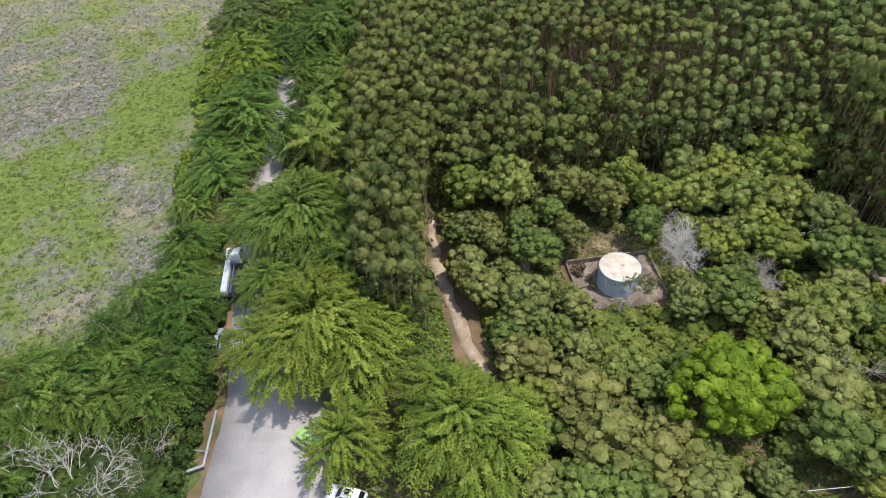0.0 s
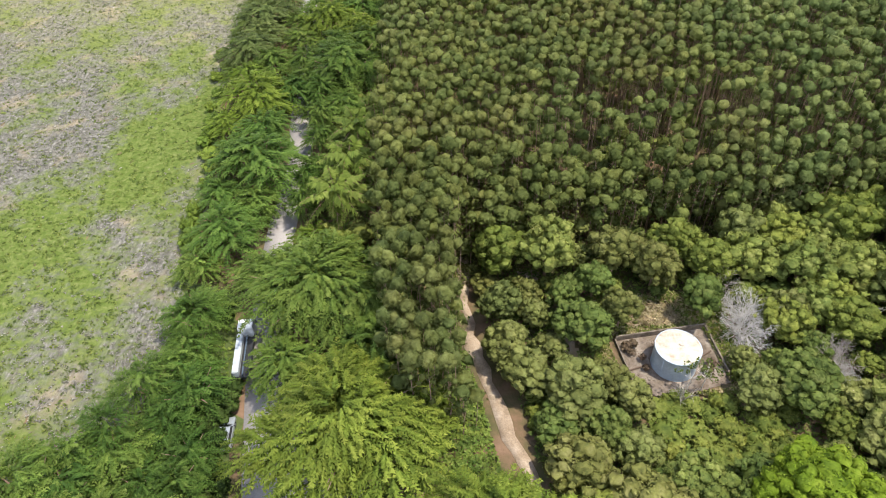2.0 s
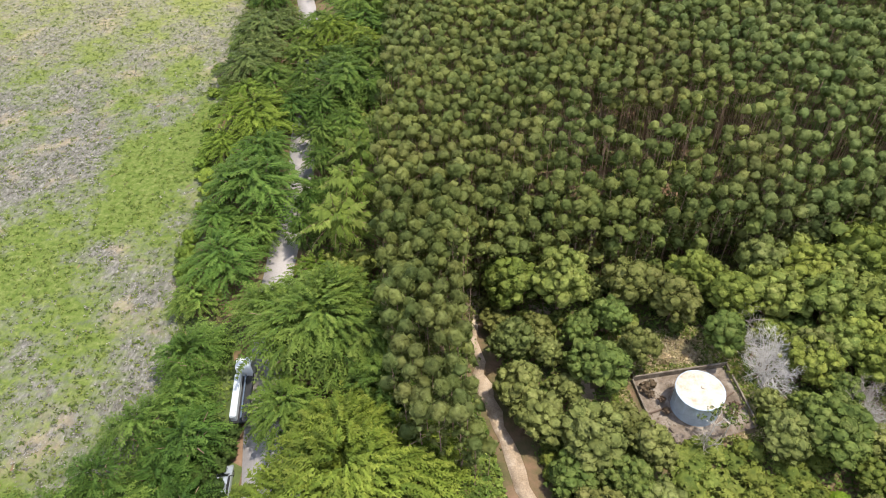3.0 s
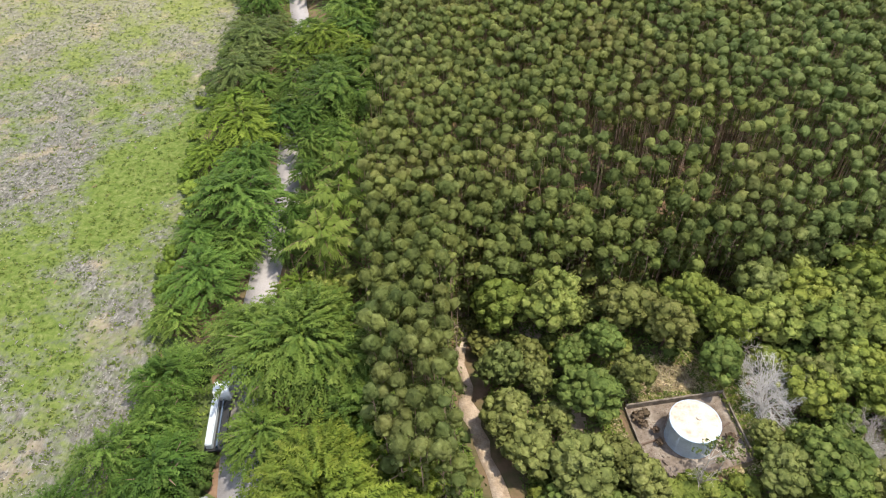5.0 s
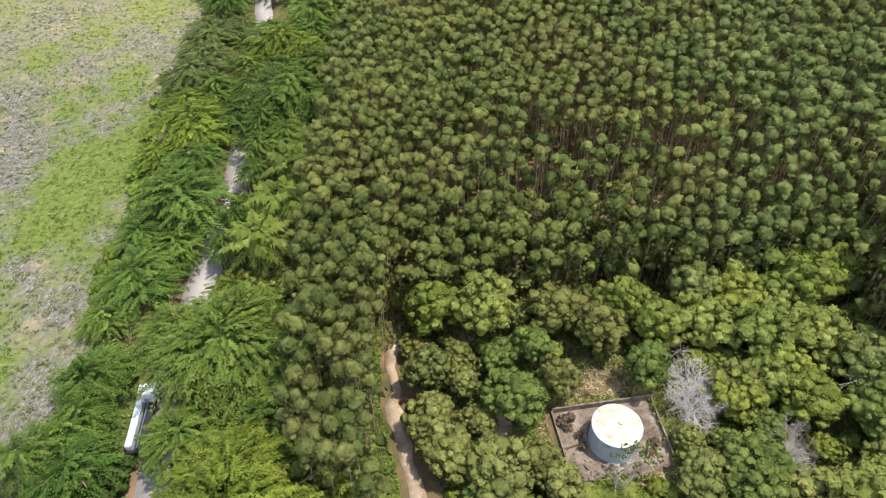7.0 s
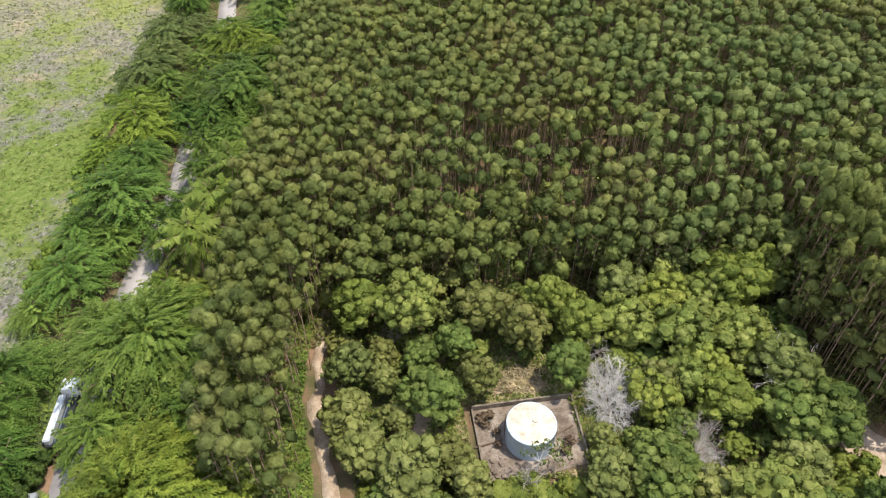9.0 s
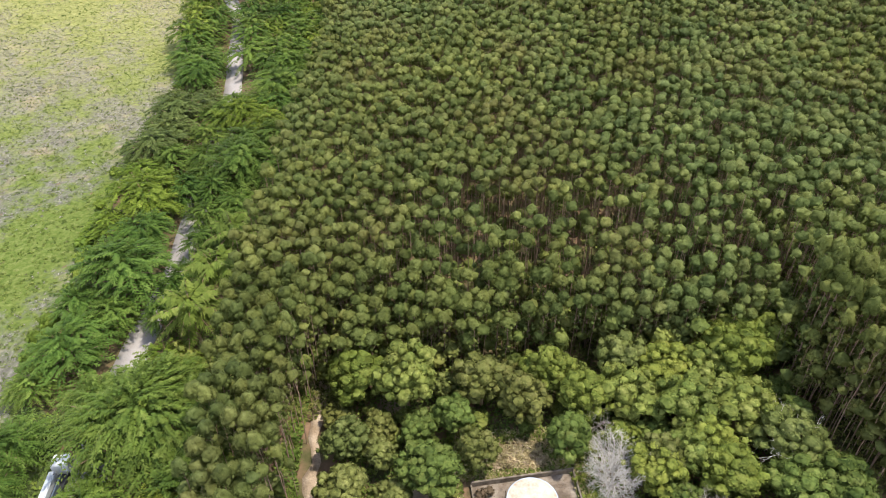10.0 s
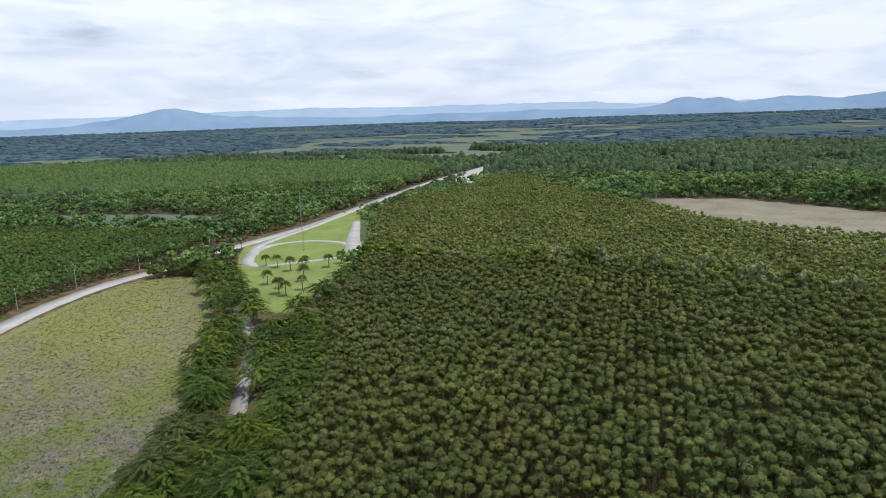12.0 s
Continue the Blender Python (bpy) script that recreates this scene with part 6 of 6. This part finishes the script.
water_tank()
YARD = [(16.2, 75.0), (28.9, 77.2), (30.1, 68.0), (18.0, 64.2)]
patch("yard_slab", YARD, 0.08, M_CONCRETE, "stained concrete yard round the tank", "floor")
for k, ((x0, y0), (x1, y1)) in enumerate(zip(YARD, YARD[1:] + YARD[:1])):
    if k == 2:
        continue
    length = math.hypot(x1 - x0, y1 - y0)
    bm = bmesh.new()
    box(bm, 0, -0.12, 0, length, 0.12, (0.95, 0.7, 0.0, 0.5)[k], 0.03)
    wall = part("yard_wall", bm, M_WALL, None)
    wall.matrix_basis = pose(x0, y0, 0, 0, 0, math.degrees(math.atan2(y1 - y0, x1 - x0)))
    tagged(wall, "low weathered block wall round the tank yard", "wall", "yard walls")
for x0, y0, x1, y1 in ((16.6, 69.6, 19.9, 70.8), (26.4, 71.6, 28.7, 73.0)):
    bm = bmesh.new()
    tube(bm, (x0, y0, 0.22), (x1, y1, 0.22), 0.11, 0.11, 10)
    tagged(part("pipe", bm, M_RUST, None), "rusty pipe lying across the tank yard", "pipe")

def sapling(x, y, h, seed, label):
    """A thin pale-stemmed sapling with a small loose head of leaves."""
    rng = np.random.default_rng(seed)
    limbs = [(np.zeros(3), np.array([0.15, 0.1, h * 0.55]), 0.06, 0.045)]
    lobes = []
    for k in range(12):
        a = k * 2.4
        tip = np.array([0.15 + math.cos(a) * rng.uniform(0.5, 2.3), 0.1 + math.sin(a) * rng.uniform(0.4, 1.3), h * rng.uniform(0.78, 1.0)])
        limbs.append((limbs[0][1], tip, 0.03, 0.012))
        lobes.append((*tip, rng.uniform(0.28, 0.52), 0.6))
    thing = make_tree("sapling", label, "", lobe_leaves(rng, lobes, 110, 0.15, low=-0.6, spread=0.8, solid=False), limbs, M_GROVE, M_DEADPALE)
    thing.matrix_basis = pose(x, y, 0)


sapling(23.6, 66.2, 5.6, 5, "thin pale sapling with sparse olive leaves beside the tank")
sapling(25.6, 66.6, 5.0, 6, "thin pale sapling with sparse olive leaves beside the tank")
bare = np.random.default_rng(77)
stone = bmesh.new()
bmesh.ops.create_icosphere(stone, subdivisions=1, radius=0.3)
for q in stone.verts:
    q.co *= bare.uniform(0.7, 1.25)
    q.co.z *= 0.6
stone = tagged(part("rubble_stone", stone, M_CONCRETE, None), "broken grey-brown concrete lump on the yard slab", "stone", "rubble in the yard")
stone.location = (18.6, 67.0, 0.2)
for k in range(34):
    copy = copy_thing(stone, Matrix.Identity(4))
    g = bare.uniform(0.4, 1.3)
    copy.matrix_basis = Matrix.LocRotScale((18.9 + bare.normal(0, 1.0), 67.0 + bare.normal(0, 0.8), 0.08 + 0.14 * g), Euler((0, 0, bare.uniform(0, 6.28))), (g, g, g))
bush = [make_tree("dry_bush", "small brown dry bush in the tank yard", "dry yard bushes", *lobed_tree(280 + k, 0.9, 1.3, 10, 0.09, 220), M_DRYLEAF, M_BARK) for k in range(2)]
plant(bush, [(17.4, 73.4, 1.1, 1.0), (18.4, 74.0, 0.9, 0.9), (19.2, 71.6, 0.7, 0.9), (19.4, 70.0, 0.7, 0.8), (28.0, 70.6, 1.0, 0.9), (27.4, 69.4, 1.0, 0.8), (18.0, 72.6, 0.8, 0.7)], rng)

# ---- vehicles ----
def wheel(parent, x, y, r, w):
    bm = bmesh.new()
    tube(bm, (x, y - w / 2, r), (x, y + w / 2, r), r, r, 20)
    tyre = part("wheel", bm, M_TYRE, parent)
    bm = bmesh.new()
    side = 1 if y > 0 else -1
    tube(bm, (x, y + side * w * 0.35, r), (x, y + side * (w / 2 + 0.01), r), r * 0.58, r * 0.5, 14)
    part("rim", bm, M_STEEL, tyre)


def shell(bm, outline, half, top_in, belt):
    """A vehicle's body: a side outline (x, z) drawn out to both sides, leaning inwards above the belt line."""
    left = [bm.verts.new((x, half - max(0.0, (z - belt)) * top_in, z)) for x, z in outline]
    right = [bm.verts.new((x, -half + max(0.0, (z - belt)) * top_in, z)) for x, z in outline]
    n = len(outline)
    bm.faces.new(left)
    bm.faces.new(right[::-1])
    for i in range(n):
        j = (i + 1) % n
        bm.faces.new((left[i], right[i], right[j], left[j]))
    bmesh.ops.recalc_face_normals(bm, faces=bm.faces)
    bmesh.ops.bevel(bm, geom=bm.edges[:], offset=0.06, segments=2, affect="EDGES", clamp_overlap=True)
    return bm


def panel(bm, a, b, c, d):
    bm.faces.new([bm.verts.new(p) for p in (a, b, c, d)])
    return bm


def minibus(x, y, turn):
    thing = tagged(empty_at("minibus", x, y, 0.05, turn), "lime green minibus parked under roadside trees", "bus")
    half, h, L = 0.95, 2.35, 5.6
    part("body", shell(bmesh.new(), [(-L / 2, 0.35), (L / 2, 0.35), (L / 2, 1.05), (L / 2 - 0.55, 1.25), (L / 2 - 1.15, h), (-L / 2 + 0.1, h), (-L / 2, 1.4)], half, 0.10, 1.2), M_GREEN, thing)
    for s in (1, -1):
        for k in range(4):
            x0 = -L / 2 + 0.3 + k * 1.1
            bm = bmesh.new()
            box(bm, x0, s * (half - 0.07), 1.3, x0 + 0.98, s * (half - 0.02), 1.95)
            part("side_window", bm, M_GLASS, thing)
    bm = bmesh.new()
    panel(bm, (L / 2 - 0.53, -0.75, 1.30), (L / 2 - 0.53, 0.75, 1.30), (L / 2 - 1.06, 0.68, h - 0.08), (L / 2 - 1.06, -0.68, h - 0.08))
    part("windscreen", bm, M_GLASS, thing)
    bm = bmesh.new()
    box(bm, L / 2 - 0.05, -0.9, 0.3, L / 2 + 0.08, 0.9, 0.6, 0.04)
    part("bumper", bm, M_BLACK, thing)
    for s in (1, -1):
        bm = bmesh.new()
        box(bm, L / 2 - 0.06, s * 0.55, 0.75, L / 2 + 0.02, s * 0.85, 0.98, 0.03)
        part("headlight", bm, M_STEEL, thing)
        for wx in (L / 2 - 1.0, -L / 2 + 1.1):
            wheel(thing, wx, s * (half - 0.12), 0.34, 0.22)


def pickup(x, y, turn, mat, label, sunroof=True):
    thing = tagged(empty_at("car", x, y, 0.05, turn), label, "car")
    half, L = 0.9, 4.6
    part("body", shell(bmesh.new(), [(-L / 2, 0.32), (L / 2, 0.32), (L / 2, 0.72), (L / 2 - 0.2, 0.92), (0.85, 1.02), (-L / 2 + 0.1, 1.02), (-L / 2, 0.9)], half, 0.1, 0.7), mat, thing)
    part("cabin", shell(bmesh.new(), [(1.05, 0.98), (0.35, 1.58), (-1.55, 1.62), (-2.1, 1.0)], half - 0.06, 0.28, 1.0), mat, thing)
    bm = bmesh.new()
    panel(bm, (1.07, -0.72, 1.06), (1.07, 0.72, 1.06), (0.45, 0.62, 1.56), (0.45, -0.62, 1.56))
    part("windscreen", bm, M_GLASS, thing)
    bm = bmesh.new()
    panel(bm, (-2.09, 0.70, 1.08), (-2.09, -0.70, 1.08), (-1.64, -0.60, 1.57), (-1.64, 0.60, 1.57))
    part("rear_window", bm, M_GLASS, thing)
    for s in (1, -1):
        bm = bmesh.new()
        panel(bm, (0.85, s * 0.835, 1.08), (-1.85, s * 0.835, 1.08), (-1.5, s * 0.70, 1.54), (0.38, s * 0.70, 1.54))
        part("side_window", bm, M_GLASS, thing)
        bm = bmesh.new()
        box(bm, L / 2 - 0.1, s * 0.5, 0.66, L / 2 + 0.01, s * 0.85, 0.84, 0.03)
        part("headlight", bm, M_STEEL, thing)
        bm = bmesh.new()
        box(bm, 0.72, s * 0.9, 1.0, 0.85, s * 1.08, 1.14, 0.03)
        part("mirror", bm, M_BLACK, thing)
        for wx in (1.45, -1.4):
            wheel(thing, wx, s * 0.8, 0.34, 0.22)
    if sunroof:
        bm = bmesh.new()
        box(bm, -0.45, -0.38, 1.60, 0.1, 0.38, 1.635, 0.01)
        part("sunroof", bm, M_GLASS, thing)


def lorry(x, y, turn):
    thing = tagged(empty_at("lorry", x, y, 0.05, turn), "white cab lorry with long pale flat load bed", "truck")
    part("cab", shell(bmesh.new(), [(2.6, 0.55), (4.6, 0.55), (4.62, 1.5), (4.35, 2.6), (2.75, 2.75), (2.6, 2.6)], 1.12, 0.08, 1.4), M_WHITE, thing)
    bm = bmesh.new()
    panel(bm, (4.63, -0.95, 1.6), (4.63, 0.95, 1.6), (4.40, 0.88, 2.45), (4.40, -0.88, 2.45))
    part("windscreen", bm, M_GLASS, thing)
    part("chassis", box(bmesh.new(), -4.6, -0.45, 0.6, 2.7, 0.45, 0.85), M_BLACK, thing)
    part("load_bed", box(bmesh.new(), -4.7, -1.15, 0.95, 2.3, 1.15, 1.12, 0.02), M_BLACK, thing, "black steel bed")
    bm = box(bmesh.new(), -4.5, 0.25, 1.12, 2.2, 1.10, 2.2, 0.12)
    part("load", bm, M_TARP, thing, "pale sheeted load")
    part("load_rail", box(bmesh.new(), -4.5, -0.30, 1.12, 2.2, -0.12, 1.7, 0.02), M_DARKCAR, thing)
    for s in (1, -1):
        bm = bmesh.new()
        box(bm, -4.7, s * 1.13, 1.1, 2.3, s * 1.19, 1.75)
        part("side_board", bm, M_BLACK, thing)
        for wx in (3.6, -2.6, -3.7):
            wheel(thing, wx, s * 0.95, 0.5, 0.3)
        bm = bmesh.new()
        box(bm, 4.2, s * 1.12, 1.7, 4.35, s * 1.32, 2.2, 0.03)
        part("mirror", bm, M_BLACK, thing)


minibus(-17.7, 44.3, 148)
pickup(-13.0, 37.8, 165, M_WHITE, "white car with dark sunroof parked under trees")
lorry(-34.3, 72.8, 97)
M_SILVER = paint("silver_car_paint", (0.40, 0.43, 0.47), rough=0.3, metal=0.3, coat=0.4)
pickup(-33.9, 60.2, 95, M_SILVER, "silver-grey car half hidden under bank trees", False)
pickup(-79, 566, 72, M_WHITE, "small white car driving on the main road", False)

# ---- rail beside the road, mast, poles, frame in the grove ----
thing = tagged(empty_at("pipe_rail", -30.4, 41.5), "grey steel pipe rail on short posts beside the road", "rail")
part("top_rail", tube(bmesh.new(), (0, 0, 0.85), (-0.4, 7.5, 0.85), 0.19, 0.19, 12), M_STEEL, thing)
part("end_rail", tube(bmesh.new(), (0, 0, 0.85), (-1.8, -0.7, 0.75), 0.19, 0.19, 12), M_STEEL, thing)
for k in range(4):
    part("post", tube(bmesh.new(), (-0.13 * k, 2.4 * k, 0), (-0.13 * k, 2.4 * k, 0.9), 0.07, 0.07, 8), M_STEEL, thing)
part("cross_bar", tube(bmesh.new(), (0, 2.0, 0.5), (-1.9, 2.2, 0.5), 0.08, 0.08, 8), M_STEEL, thing)

thing = tagged(empty_at("radio_mast", -77, 408), "slender grey lattice radio mast standing on the lawn", "mast")
H = 34.0
for k in range(3):
    a = k * 2.094
    bm = tube(bmesh.new(), (0.55 * math.cos(a), 0.55 * math.sin(a), 0), (0.25 * math.cos(a), 0.25 * math.sin(a), H), 0.06, 0.05, 6)
    part("leg", bm, M_STEEL, thing)
    bm = bmesh.new()
    for i in range(22):
        z0, z1 = H * i / 22, H * (i + 1) / 22
        r0, r1 = 0.55 - 0.3 * i / 22, 0.55 - 0.3 * (i + 1) / 22
        b = a + 2.094
        p, q = (r0 * math.cos(a), r0 * math.sin(a), z0), (r1 * math.cos(b), r1 * math.sin(b), z1)
        tube(bm, p if i % 2 else (r0 * math.cos(b), r0 * math.sin(b), z0), q if i % 2 else (r1 * math.cos(a), r1 * math.sin(a), z1), 0.03, 0.03, 4)
    part("bracing", bm, M_STEEL, thing)
part("cross_arm", tube(bmesh.new(), (-2.0, 0, H * 0.72), (2.0, 0, H * 0.72), 0.08, 0.08, 6), M_STEEL, thing)

for x, y, h in ((-151, 362, 10), (-166, 330, 9.5), (-128, 400, 10), (-172, 296, 9.5)):
    thing = tagged(empty_at("utility_pole", x, y), "grey utility pole with short cross arm beside the main road", "pole", "utility poles")
    part("pole", tube(bmesh.new(), (0, 0, 0), (0, 0, h), 0.16, 0.10, 10), M_POLE, thing)
    part("cross_arm", tube(bmesh.new(), (-0.9, 0, h - 0.6), (0.9, 0, h - 0.6), 0.06, 0.06, 6), M_POLE, thing)

# bent steel pipe frame of unknown use
thing = tagged(empty_at("goal_stand", 41, 38), "pale bent pipe frame standing in the undergrowth", "frame")
part("bar", tube(bmesh.new(), (-3, -0.4, 2.0), (3, 0.2, 2.0), 0.05, 0.05, 8), M_STEEL, thing)
for k in (-3, 3):
    part("post", tube(bmesh.new(), (k, -0.1 + 0.1 * k, 0), (k, -0.1 + 0.1 * k, 2.02), 0.05, 0.05, 8), M_STEEL, thing)
